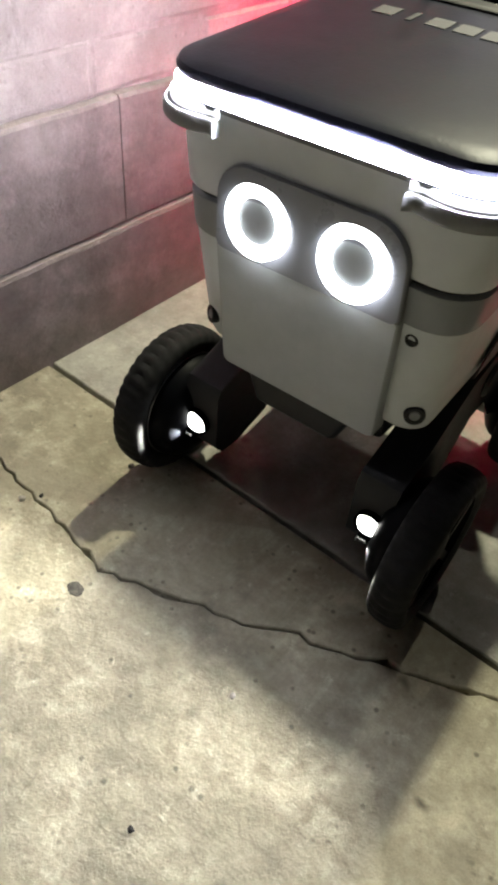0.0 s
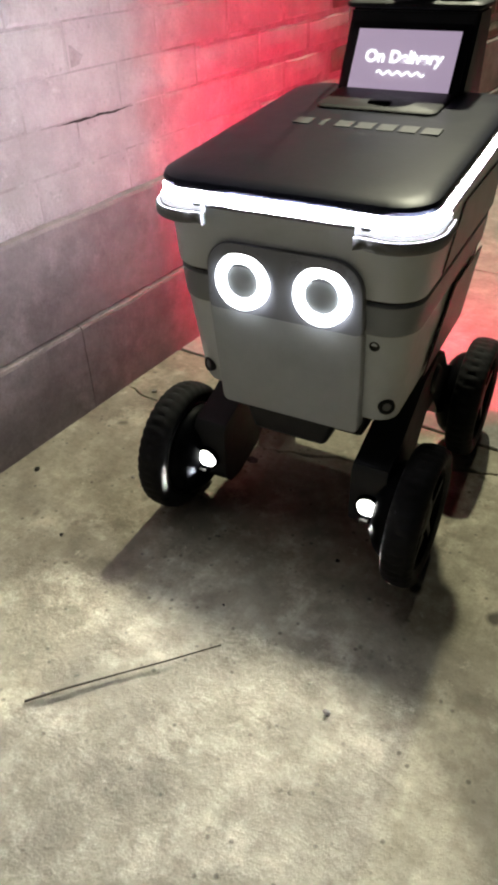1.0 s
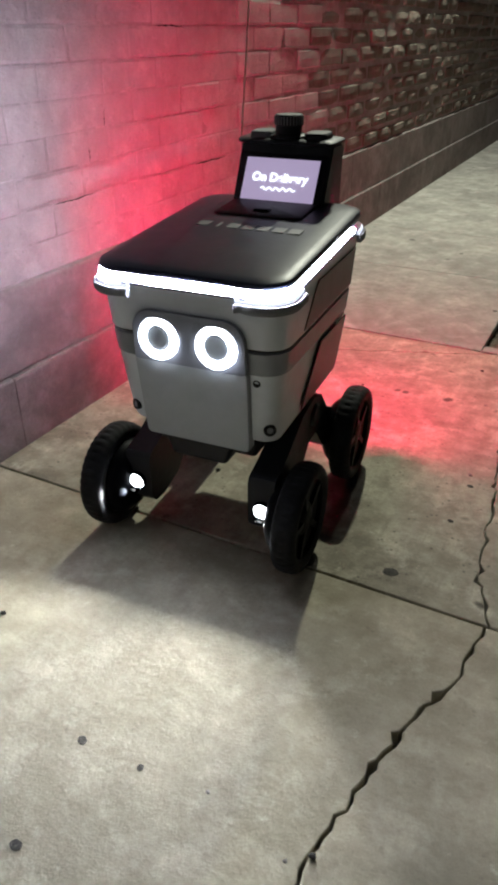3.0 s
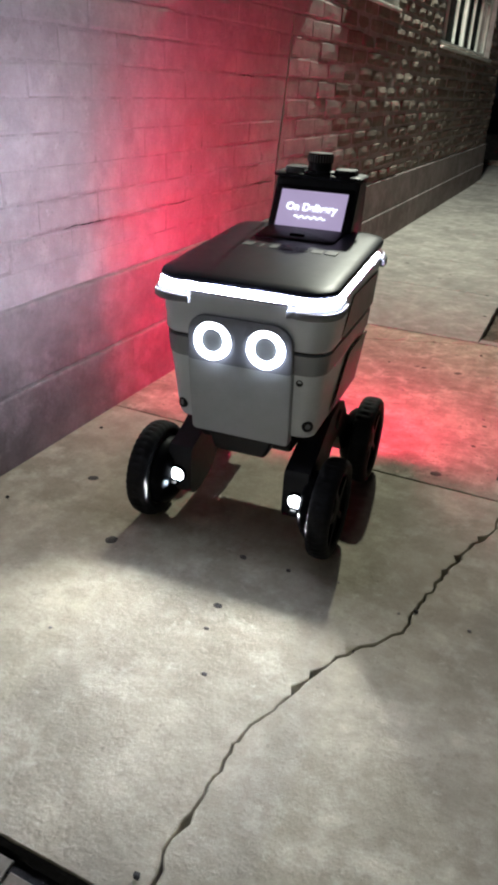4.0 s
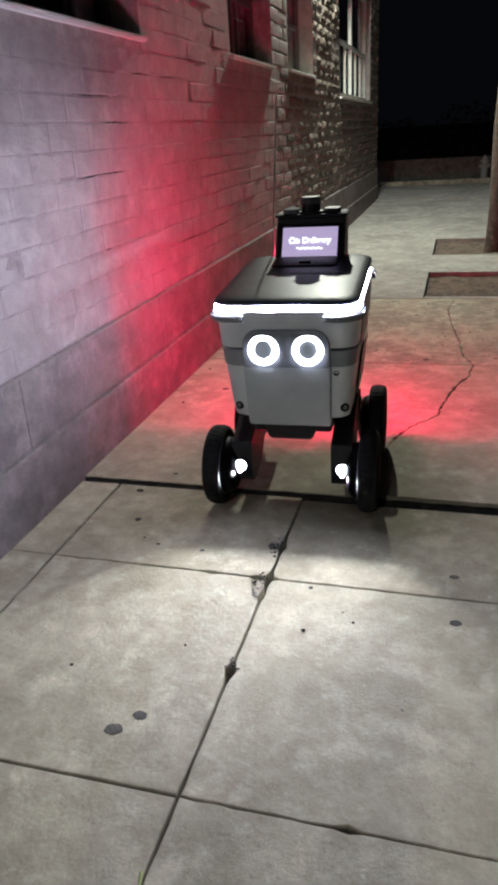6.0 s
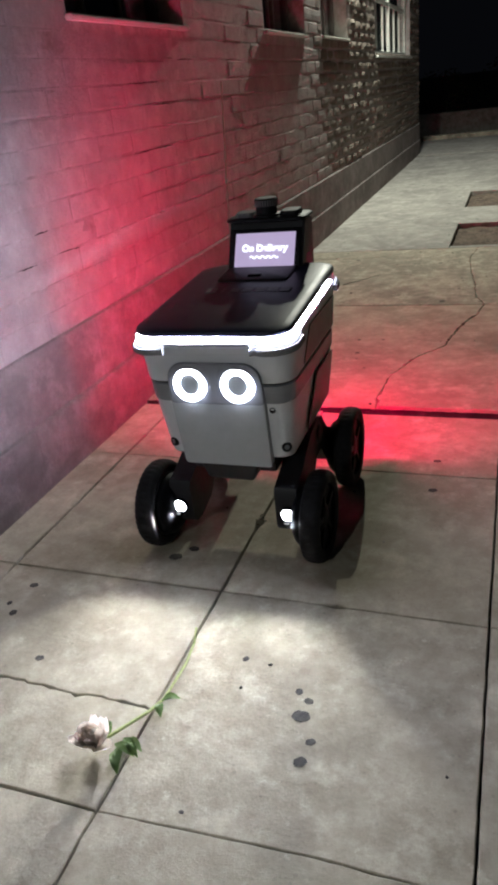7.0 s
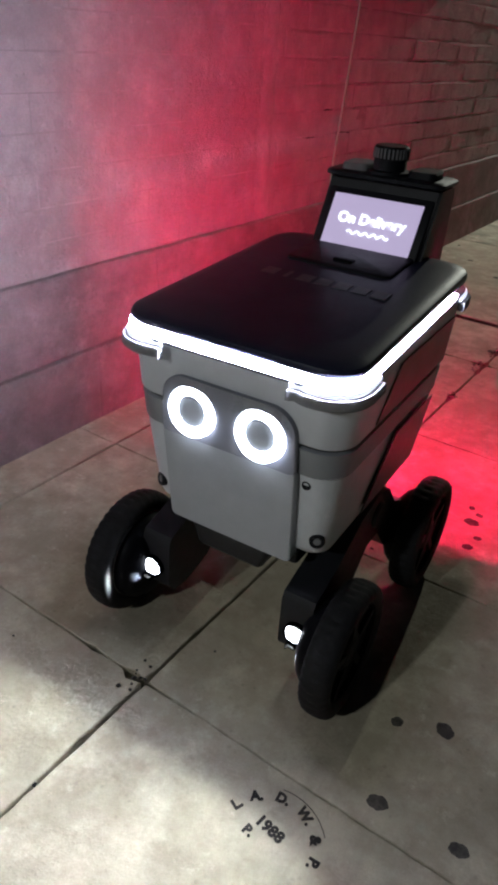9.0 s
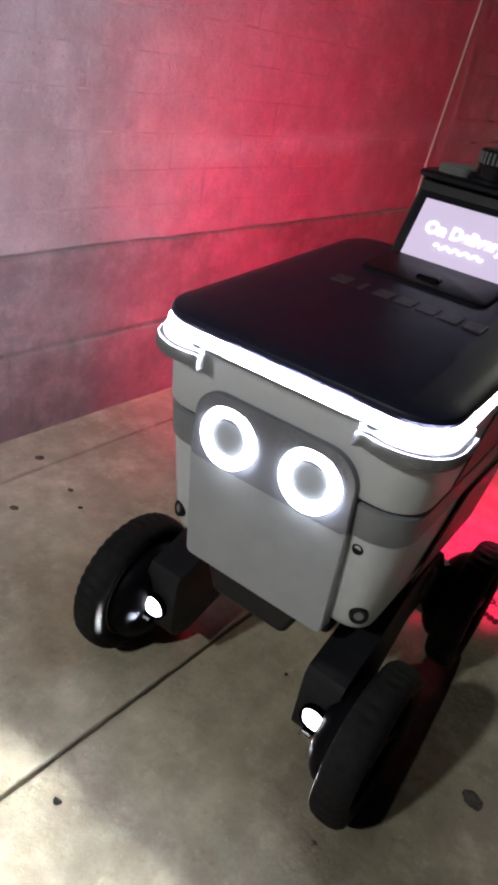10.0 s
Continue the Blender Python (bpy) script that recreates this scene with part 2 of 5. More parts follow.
def lathe(bm, profile, m, seg=40):
    """A body turned about the local x axis from (x, radius) pairs."""
    rings = []
    for x, r in profile:
        if r <= 1e-6:
            rings.append([bm.verts.new(m @ Vector((x, 0, 0)))])
        else:
            rings.append([bm.verts.new(m @ Vector((x, r * math.cos(2 * math.pi * i / seg), r * math.sin(2 * math.pi * i / seg)))) for i in range(seg)])
    for a, b in zip(rings, rings[1:]):
        for i in range(seg):
            j = (i + 1) % seg
            if len(a) == 1 and len(b) == 1:
                continue
            if len(a) == 1:
                bm.faces.new((a[0], b[j], b[i]))
            elif len(b) == 1:
                bm.faces.new((a[i], a[j], b[0]))
            else:
                bm.faces.new((a[i], a[j], b[j], b[i]))
    return bm


def rounded(hx, y0, y1, r, n=6):
    """Outline of a rounded rectangle, centred on x = 0, counter-clockwise from above."""
    pts = []
    for cx, cy, a0 in ((hx - r, y1 - r, 0), (-hx + r, y1 - r, 90), (-hx + r, y0 + r, 180), (hx - r, y0 + r, 270)):
        for i in range(n + 1):
            a = radians(a0 + 90 * i / n)
            pts.append((cx + r * math.cos(a), cy + r * math.sin(a)))
    return pts


def loft(bm, sections, cap=True):
    """Sections: (z, outline) with equal point counts."""
    rings = [[bm.verts.new((x, y, z)) for x, y in o] for z, o in sections]
    for a, b in zip(rings, rings[1:]):
        for i in range(len(a)):
            j = (i + 1) % len(a)
            bm.faces.new((a[i], a[j], b[j], b[i]))
    if cap:
        bm.faces.new(rings[0][::-1])
        bm.faces.new(rings[-1])
    return bm


def tube(bm, pts, r, seg=8, r1=None):
    """A round bar along points."""
    pts = [Vector(p) for p in pts]
    rings = []
    for i, p in enumerate(pts):
        d = (pts[min(i + 1, len(pts) - 1)] - pts[max(i - 1, 0)]).normalized()
        u = d.orthogonal().normalized()
        w = d.cross(u)
        if rings:
            u = (last - d * last.dot(d)).normalized()
            w = d.cross(u)
        last = u
        q = r if r1 is None else r + (r1 - r) * i / (len(pts) - 1)
        rings.append([bm.verts.new(p + q * (math.cos(2 * math.pi * k / seg) * u + math.sin(2 * math.pi * k / seg) * w)) for k in range(seg)])
    for a, b in zip(rings, rings[1:]):
        for k in range(seg):
            bm.faces.new((a[k], a[(k + 1) % seg], b[(k + 1) % seg], b[k]))
    bm.faces.new(rings[0][::-1])
    bm.faces.new(rings[-1])
    return bm


def ribbon(bm, pts, width, z0, z1):
    """A low ragged band along ground points, for cracks: a row of small prisms."""
    rng = random.Random(7)
    for (xa, ya), (xb, yb) in zip(pts, pts[1:]):
        n = max(2, int(math.hypot(xb - xa, yb - ya) / 0.018))
        prev = None
        for i in range(n + 1):
            s = i / n
            x, y = xa + (xb - xa) * s + rng.uniform(-1, 1) * 0.005 * (0 < i < n), ya + (yb - ya) * s + rng.uniform(-1, 1) * 0.005 * (0 < i < n)
            d = Vector((yb - ya, xa - xb, 0)).normalized()
            w = width * rng.uniform(0.35, 1.25)
            now = (bm.verts.new((x + d.x * w, y + d.y * w, z1)), bm.verts.new((x - d.x * w, y - d.y * w, z1)))
            if prev:
                bm.faces.new((prev[0], prev[1], now[1], now[0]))
            prev = now
    return bm

# ---------------- ground and pavement ----------------
WALL_X = -0.728          # face of the painted brick
STEP_Y = -3.365          # worn joint where the pavement changes
LOW = -0.012             # top of the scored pavement past the step


def ground_sheet():
    bm = bmesh.new()
    cut = [-300, -80, -30, -12, -6, -3, 0, 3, 6, 12, 30, 80, 300]
    grid = [[bm.verts.new((x, y, -0.12)) for y in cut] for x in cut]
    for i in range(len(cut) - 1):
        for j in range(len(cut) - 1):
            bm.faces.new((grid[i][j], grid[i + 1][j], grid[i + 1][j + 1], grid[i][j + 1]))
    ob = mesh_object("ground", bm, "asphalt")
    return tagged(ob, "dark earth and asphalt ground under the pavement", "ground", kind="structure")


def jag(pts, seed, amount=0.006, step=0.021):
    """A ragged line through points, the same for both lips of a crack."""
    rng = random.Random(seed)
    out = []
    for (xa, ya), (xb, yb) in zip(pts, pts[1:]):
        n = max(1, int(math.hypot(xb - xa, yb - ya) / step))
        for i in range(n):
            s = i / n
            a = amount if i else 0.0
            out.append((xa + (xb - xa) * s + rng.uniform(-a, a), ya + (yb - ya) * s + rng.uniform(-a, a)))
    out.append(pts[-1])
    return out


def shifted(line, d, seed):
    """One lip of a crack: the line moved sideways by an uneven distance."""
    rng = random.Random(seed)
    out = []
    for i, (x, y) in enumerate(line):
        a, b = line[max(i - 1, 0)], line[min(i + 1, len(line) - 1)]
        n = Vector((b[1] - a[1], a[0] - b[0])).normalized()
        w = d * rng.uniform(0.1, 0.75)
        if rng.random() < 0.08:
            w += d * 1.5
        out.append((x + n.x * w, y + n.y * w))
    return out


pavement = tagged(new("pavement"), "grey concrete pavement in scored slabs with cracks", "pavement", kind="structure")


def slab(outline, top=0.0, mat="concrete", lift=0.0):
    bm = bmesh.new()
    up = [bm.verts.new((x, y, top)) for x, y in outline]
    f = bm.faces.new(up)
    f.normal_update()
    if f.normal.z < 0:
        f.normal_flip()
    down = bmesh.ops.extrude_face_region(bm, geom=[f])
    for v in [g for g in down["geom"] if isinstance(g, bmesh.types.BMVert)]:
        v.co.z = top + 0.0
    for v in up:
        v.co.z = -0.125
    bmesh.ops.recalc_face_normals(bm, faces=bm.faces[:])
    tops = [e for e in bm.edges if all(abs(v.co.z - top) < 1e-5 for v in e.verts)]
    bmesh.ops.bevel(bm, geom=tops, offset=0.0025, segments=1, affect="EDGES")
    bmesh.ops.triangulate(bm, faces=bm.faces[:])
    for v in bm.verts:
        if lift and v.co.z > top - 0.02:
            v.co.z += lift * min(1.0, max(0.0, (-2.5 - v.co.y) / (-2.5 - STEP_Y)))
    return part("slab", bm, mat, pavement)


# broken corners and edges along the joints
BITES = [(0.250, -3.735, 0.040), (0.235, -3.925, 0.045), (0.250, -4.01, 0.030), (0.250, -4.36, 0.035), (0.225, -6.232, 0.040), (-0.50, -3.70, 0.03), (0.06, -3.925, 0.025), (0.09, -6.23, 0.02), (0.62, -4.75, 0.02), (0.250, -6.41, 0.02)]


def worn_rect(x0, x1, y0, y1, seed, gap=0.0030, rag=0.0013, cross=None):
    """A slab's outline with slightly worn edges."""
    rng = random.Random(seed)
    cross = gap if cross is None else cross
    x0, x1, y0, y1 = x0 + gap, x1 - gap, y0 + cross, y1 - cross
    pts = []
    for (ax, ay), (bx, by) in (((x0, y0), (x1, y0)), ((x1, y0), (x1, y1)), ((x1, y1), (x0, y1)), ((x0, y1), (x0, y0))):
        n = max(2, int(math.hypot(bx - ax, by - ay) / 0.03))
        for i in range(n):
            s = i / n
            w = rag if i else 0
            if i and rng.random() < 0.10:
                w = rag * 3
            px, py = ax + (bx - ax) * s + rng.uniform(-w, w), ay + (by - ay) * s + rng.uniform(-w, w)
            for qx, qy, q in BITES:
                d = math.hypot(px - qx, py - qy)
                if d < q:
                    push = 0.55 * (q - d) * rng.uniform(0.6, 1.1)
                    away = Vector(((x0 + x1) / 2 - px, (y0 + y1) / 2 - py)).normalized()
                    px, py = px + away.x * push, py + away.y * push
            pts.append((px, py))
    return pts


def pavement_slabs():
    left, right = -0.735, 1.82
    # scored slabs past the step
    xs = [left, -0.525, 0.253, 1.053, right]
    ys = [STEP_Y - 0.014, -3.925, -4.750, -5.528, -6.232, -7.70, -8.50, -9.30, -10.2]
    k = 0
    for i in range(len(xs) - 1):
        for j in range(len(ys) - 1):
            k += 1
            if (i, j) == (1, 2):
                line = jag([(xs[1] + 0.004, -5.245), (-0.30, -5.225), (-0.18, -5.228), (-0.02, -5.234), (0.141, -5.229), (xs[2] - 0.004, -5.240)], 41)
                slab([(xs[1] + 0.004, ys[2] - 0.004)] + shifted(line, -0.0040, 42) + [(xs[2] - 0.004, ys[2] - 0.004)], LOW, "concrete_smooth")
                slab([(xs[1] + 0.004, ys[3] + 0.004)] + shifted(line, 0.0040, 43) + [(xs[2] - 0.004, ys[3] + 0.004)], LOW, "concrete_smooth")
                continue
            far = ys[j] - (0.018 if j == 0 and i > 1 else 0.0)
            outline = worn_rect(xs[i], xs[i + 1], ys[j + 1], far, k, 0.0042 if i < 2 else 0.0034, 0.0011, 0.0024 if j < 2 else 0.0014 if i < 2 else 0.0010)
            if i >= 2:
                # this score runs slightly askew
                outline = [(x, y + min(0.024, 0.05 * (x - xs[2])) * max(0.0, 1 - abs(y - ys[3]) / 0.2)) for x, y in outline]
            slab(outline, LOW + random.Random(k).uniform(-0.0004, 0.0004), "concrete_smooth")
    # dark sheet over riser and joint; its colour stands in for the riser's shade
    bm = bmesh.new()
    rng = random.Random(88)
    edge = [[bm.verts.new((left + (right - left) * i / 90, STEP_Y + dy + rng.uniform(-0.002, 0.002), z + rng.uniform(-0.002, 0.001))) for dy, z in ((0.0040, -0.0025), (0.0015, -0.0130), (-0.008, -0.0240), (-0.040, -0.0170))] for i in range(91)]
    for p, q in zip(edge, edge[1:]):
        for k in (0, 1, 2):
            bm.faces.new((p[k], p[k + 1], q[k + 1], q[k]))
    part("joint_dirt_and_shade", bm, "joint", pavement, "dark band along the step, dirt and the riser's shade in one colour")
    # the cracked slabs before it
    first = jag([(left, -0.215), (-0.615, -0.252), (-0.522, -0.239), (-0.388, -0.259), (-0.299, -0.263), (-0.173, -0.287), (-0.066, -0.246), (0.068, -0.201), (0.151, -0.156),
                 (0.231, -0.134), (0.299, -0.100), (0.372, -0.075), (0.424, -0.055), (0.490, -0.023), (0.600, 0.024)], 3)
    slab([(left, 0.026)] + shifted(first, -0.0045, 4)[:-1] + [(0.590, 0.026)])
    side = jag([(0.790, 0.024), (0.745, -0.35), (0.770, -0.70), (0.796, -0.94), (0.830, -1.176), (0.831, -1.321), (0.849, -1.503), (0.912, -1.681)], 5)
    low = shifted(first, 0.0045, 6)
    slab(low[:-1] + [(0.606, 0.024), (0.785, 0.024)] + shifted(side, 0.004, 8)[1:] + [(left, -1.681)])
    slab(shifted(side, -0.005, 9)[:-1] + [(0.918, -1.681), (right, -1.681), (right, 0.024)])
    long = jag([(0.905, -1.688), (0.895, -1.78), (0.877, -1.90), (0.816, -2.047), (0.782, -2.194), (0.746, -2.370), (0.732, -2.485), (0.689, -2.553), (0.638, -2.609), (0.593, -2.702),
                (0.557, -2.812), (0.503, -2.957), (0.496, -3.167), (0.485, -3.253), (0.506, STEP_Y + 0.006)], 11)
    slab([(left, STEP_Y + 0.006), (left, -1.688)] + shifted(long, 0.010, 12), 0.0, "concrete_smooth")
    slab(shifted(long, -0.008, 13) + [(right, STEP_Y + 0.006), (right, -1.688)], 0.0, "concrete_smooth", 0.013)
    bm = bmesh.new()
    ribbon(bm, [(0.640, -2.606), (0.650, -2.640), (0.645, -2.679), (0.615, -2.735), (0.597, -2.785)], 0.0035, 0, 0.0006)
    ribbon(bm, [(0.615, -2.735), (0.598, -2.722), (0.588, -2.712)], 0.0025, 0, 0.0007)
    part("crack", bm, "joint", pavement, "short dark branch of the crack")
    # far slabs, with two tree wells
    w0, w1 = 0.545, 1.30
    rows = [(0.036, 0.105), (0.105, 1.135), (1.135, 2.09), (2.09, 3.23), (3.23, 4.8), (4.8, 6.4), (6.4, 7.98)]
    for j, (a, b) in enumerate(rows):
        if j == 0:
            slab(worn_rect(w0, right, a, b, 50, 0.0015), 0, "concrete_far")
            continue
        a = 0.036 if j == 1 else a
        if j in (1, 3):
            slab(worn_rect(left, w0, a, b, 60 + j, 0.0015), 0, "concrete_far")
            slab(worn_rect(w1, right, max(a, 0.105), b, 70 + j, 0.0015), 0, "concrete_far")
        else:
            slab(worn_rect(left, right, a, b, 50 + j, 0.003), 0, "concrete_far")
    slab(worn_rect(-4.0, right, 7.99, 11.2, 90, 0.003), 0.012, "concrete_far")
    for x0 in (right, right + 3):
        for j in range(9):
            slab(worn_rect(x0, x0 + 3, -10.2 + j * 2.43, -10.2 + (j + 1) * 2.43, 100 + j + int(x0 * 10), 0.004), 0, "concrete_far")


def tree_well(y0, y1):
    """A sunken square of bare earth in the pavement."""
    bm = bmesh.new()
    rng = random.Random(int(y0 * 100))
    n = 22
    g = [[bm.verts.new((0.545 + 0.755 * i / n, y0 + (y1 - y0) * j / n, -0.045 + 0.016 * noise.noise((i * 0.4, j * 0.4, y0)) + rng.uniform(-0.003, 0.003))) for j in range(n + 1)] for i in range(n + 1)]
    for i in range(n):
        for j in range(n):
            bm.faces.new((g[i][j], g[i + 1][j], g[i + 1][j + 1], g[i][j + 1]))
    soil = mesh_object("tree_well", bm, "soil", 60)
    tagged(soil, "bare brown earth in a sunken tree well in the pavement", "tree well", kind="structure")


def pavement_stains():
    """Old chewing gum and oil spots, slightly raised, uneven blots."""
    rng = random.Random(21)
    spots = [(0.627, -5.167, 0.022), (0.659, -5.295, 0.016), (0.428, -5.012, 0.010), (0.602, -5.092, 0.011), (0.441, -5.481, 0.006), (-0.383, -4.847, 0.014), (-0.161, -5.14, 0.013),
             (-0.368, -4.984, 0.014), (-0.41, -4.945, 0.010), (-0.332, -5.299, 0.014), (0.044, -5.713, 0.010), (0.841, -5.941, 0.021), (0.749, -5.983, 0.014), (0.796, -6.176, 0.020),
             (0.956, -6.17, 0.018), (0.634, -5.117, 0.012), (-0.215, -5.804, 0.013), (0.669, -5.236, 0.012), (0.848, -6.857, 0.021), (-0.41, -7.007, 0.012), (-0.389, -6.842, 0.009),
             (-0.571, -6.814, 0.014), (-0.315, -3.28, 0.010), (-0.417, -3.425, 0.016), (-0.328, -3.647, 0.014), (-0.016, -3.807, 0.008), (-0.185, -3.796, 0.008), (0.222, -3.74, 0.020),
             (0.822, -3.812, 0.014), (0.828, -4.04, 0.016), (0.031, -4.608, 0.022), (0.077, -4.553, 0.018), (0.393, -3.95, 0.008), (-0.154, -2.502, 0.020), (0.233, -2.391, 0.011),
             (0.375, -2.387, 0.008), (0.265, -2.616, 0.012), (-0.419, -2.229, 0.018), (0.279, -2.707, 0.007), (0.347, -2.846, 0.007), (0.638, -1.599, 0.020), (0.739, -1.086, 0.010),
             (0.727, -1.298, 0.009), (-0.172, -0.34, 0.016), (-0.66, -0.82, 0.008), (0.10, -6.75, 0.012), (0.50, 0.60, 0.014), (0.10, 1.60, 0.012), (0.35, 2.40, 0.014)]
    for x, y, r in spots:
        bm = bmesh.new()
        top = (LOW if y < STEP_Y else 0.0) + 0.0010
        n = 30
        ph = rng.uniform(0, 9)
        ring = []
        for i in range(n):
            a = 2 * math.pi * i / n
            q = r * (1 + 0.10 * math.sin(2 * a + ph) + 0.05 * math.sin(5 * a + 2 * ph) + 0.03 * math.sin(9 * a + ph))
            ring.append((x + q * math.cos(a), y + q * 0.9 * math.sin(a)))
        loft(bm, [(top - 0.0025, ring), (top - 0.0004, [(x + 0.96 * (px - x), y + 0.96 * (py - y)) for px, py in ring]), (top, [(x + 0.7 * (px - x), y + 0.7 * (py - y)) for px, py in ring])])
        ob = mesh_object("gum_spot", bm, "stain", 60)
        tagged(ob, "flattened dark spot of old chewing gum on concrete", "gum spot", "gum spots on the pavement")


def pavement_stamp():
    """The contractor's stamp pressed into the wet concrete: an arc of letters round a date."""
    top = LOW + 0.0006
    root = thing("pavement_stamp", "contractor stamp pressed into the concrete, dark letters in an arc", "stamp", pose(0, 0, 0))

    def letter(ch, x, y, rz, size):
        cu = bpy.data.curves.new("letter", "FONT")
        cu.body, cu.size, cu.extrude, cu.offset = ch, size, 0.0008, 0.0014
        cu.align_x, cu.align_y, cu.resolution_u = "CENTER", "CENTER", 2
        ob = new("letter", cu)
        ob.data.materials.append(M["joint"])
        ob.parent = root
        ob.matrix_basis = pose(x, y, top, 0, 0, rz)

    cx, cy, r = 0.667, -6.366, 0.088
    for ch, a in (("L.", 163), ("A.", 136), ("D.", 103), ("W.", 69), ("&", 38), ("P.", 10)):
        letter(ch, cx + r * math.cos(radians(a)), cy + r * math.sin(radians(a)), a - 90 - 6, 0.027)
    letter("1988", cx - 0.008, cy + 0.022, -8, 0.030)
    letter("P.", cx - 0.038, cy - 0.004, -8, 0.026)
    bm = bmesh.new()
    tube(bm, [(cx + 0.107 * math.cos(radians(a)), cy + 0.107 * math.sin(radians(a)), top - 0.0008) for a in range(40, 112, 6)], 0.0008, 5)
    part("stamp_arc", bm, "joint", root)


# ---------------- the painted brick wall ----------------
# y0, y1, sill height, head height
OPENINGS = [(-3.38, -2.18, 1.74, 2.75), (-0.69, 0.46, 1.77, 2.75), (1.08, 2.24, 1.785, 2.75), (3.98, 7.30, 1.64, 3.15)]
WALL_Y0, WALL_Y1, WALL_TOP = -10.2, 8.55, 3.8
PLINTH_TOP = 0.548
COURSE = 0.1035
BRICK = 0.325

wall_west = tagged(new("wall_west"), "old painted brick wall lit red and white, rough brick further on", "wall", kind="structure")


def wall_backing():
    bm = bmesh.new()
    x0, x1 = -1.05, WALL_X - 0.0019
    coated = new_box(x0, x1, WALL_Y0, -4.37, -0.125, WALL_TOP)
    part("wall_core", coated, "coated_mortar", wall_west, "thickly painted smooth stretch of wall")
    y = -4.37
    for a, b, s, h in OPENINGS:
        box(bm, x0, x1, y, a, -0.125, WALL_TOP)
        box(bm, x0, x1, a, b, -0.125, s)
        box(bm, x0, x1, a, b, h, WALL_TOP)
        y = b
    box(bm, x0, x1, y, WALL_Y1 - 0.002, -0.125, WALL_TOP)
    part("wall_core", bm, "painted_mortar", wall_west)


def brick_verts(length, height, depth, rng, rugged):
    """A brick with an uneven face towards +x, its back open against the mortar."""
    nu, nv = (6, 3) if rugged > 0.3 else (4, 3)
    vs, fs = [], []
    edge = 0.009 + 0.006 * rugged
    us = [0, edge / length] + [i / (nu - 1) for i in range(1, nu - 1)] + [1 - edge / length, 1]
    ws = [0, edge / height] + [i / (nv - 1) for i in range(1, nv - 1)] + [1 - edge / height, 1]
    lump = [rng.uniform(-1, 1) for _ in range(5)]
    for j, w in enumerate(ws):
        for i, u in enumerate(us):
            rim = i in (0, len(us) - 1) or j in (0, len(ws) - 1)
            belly = 0.012 * math.sin(math.pi * u) * math.sin(math.pi * w)
            d = -0.0013 - 0.017 * rugged if rim else depth + rugged * (belly + 0.007 * (lump[0] * (u - 0.5) * 2 + lump[1] * (w - 0.5) * 2 + lump[2]) + rng.uniform(-0.0013, 0.0013)) + (1 - rugged) * rng.uniform(-0.0007, 0.0007)
            r = (0.2 if rim else 1.0) * rng.uniform(-0.0028, 0.0028) * (0.6 + rugged)
            vs.append((d, (u - 0.5) * length + r, (w - 0.5) * height + r))
    n = len(us)
    for j in range(len(ws) - 1):
        for i in range(n - 1):
            fs.append((j * n + i, j * n + i + 1, (j + 1) * n + i + 1, (j + 1) * n + i))
    return vs, fs


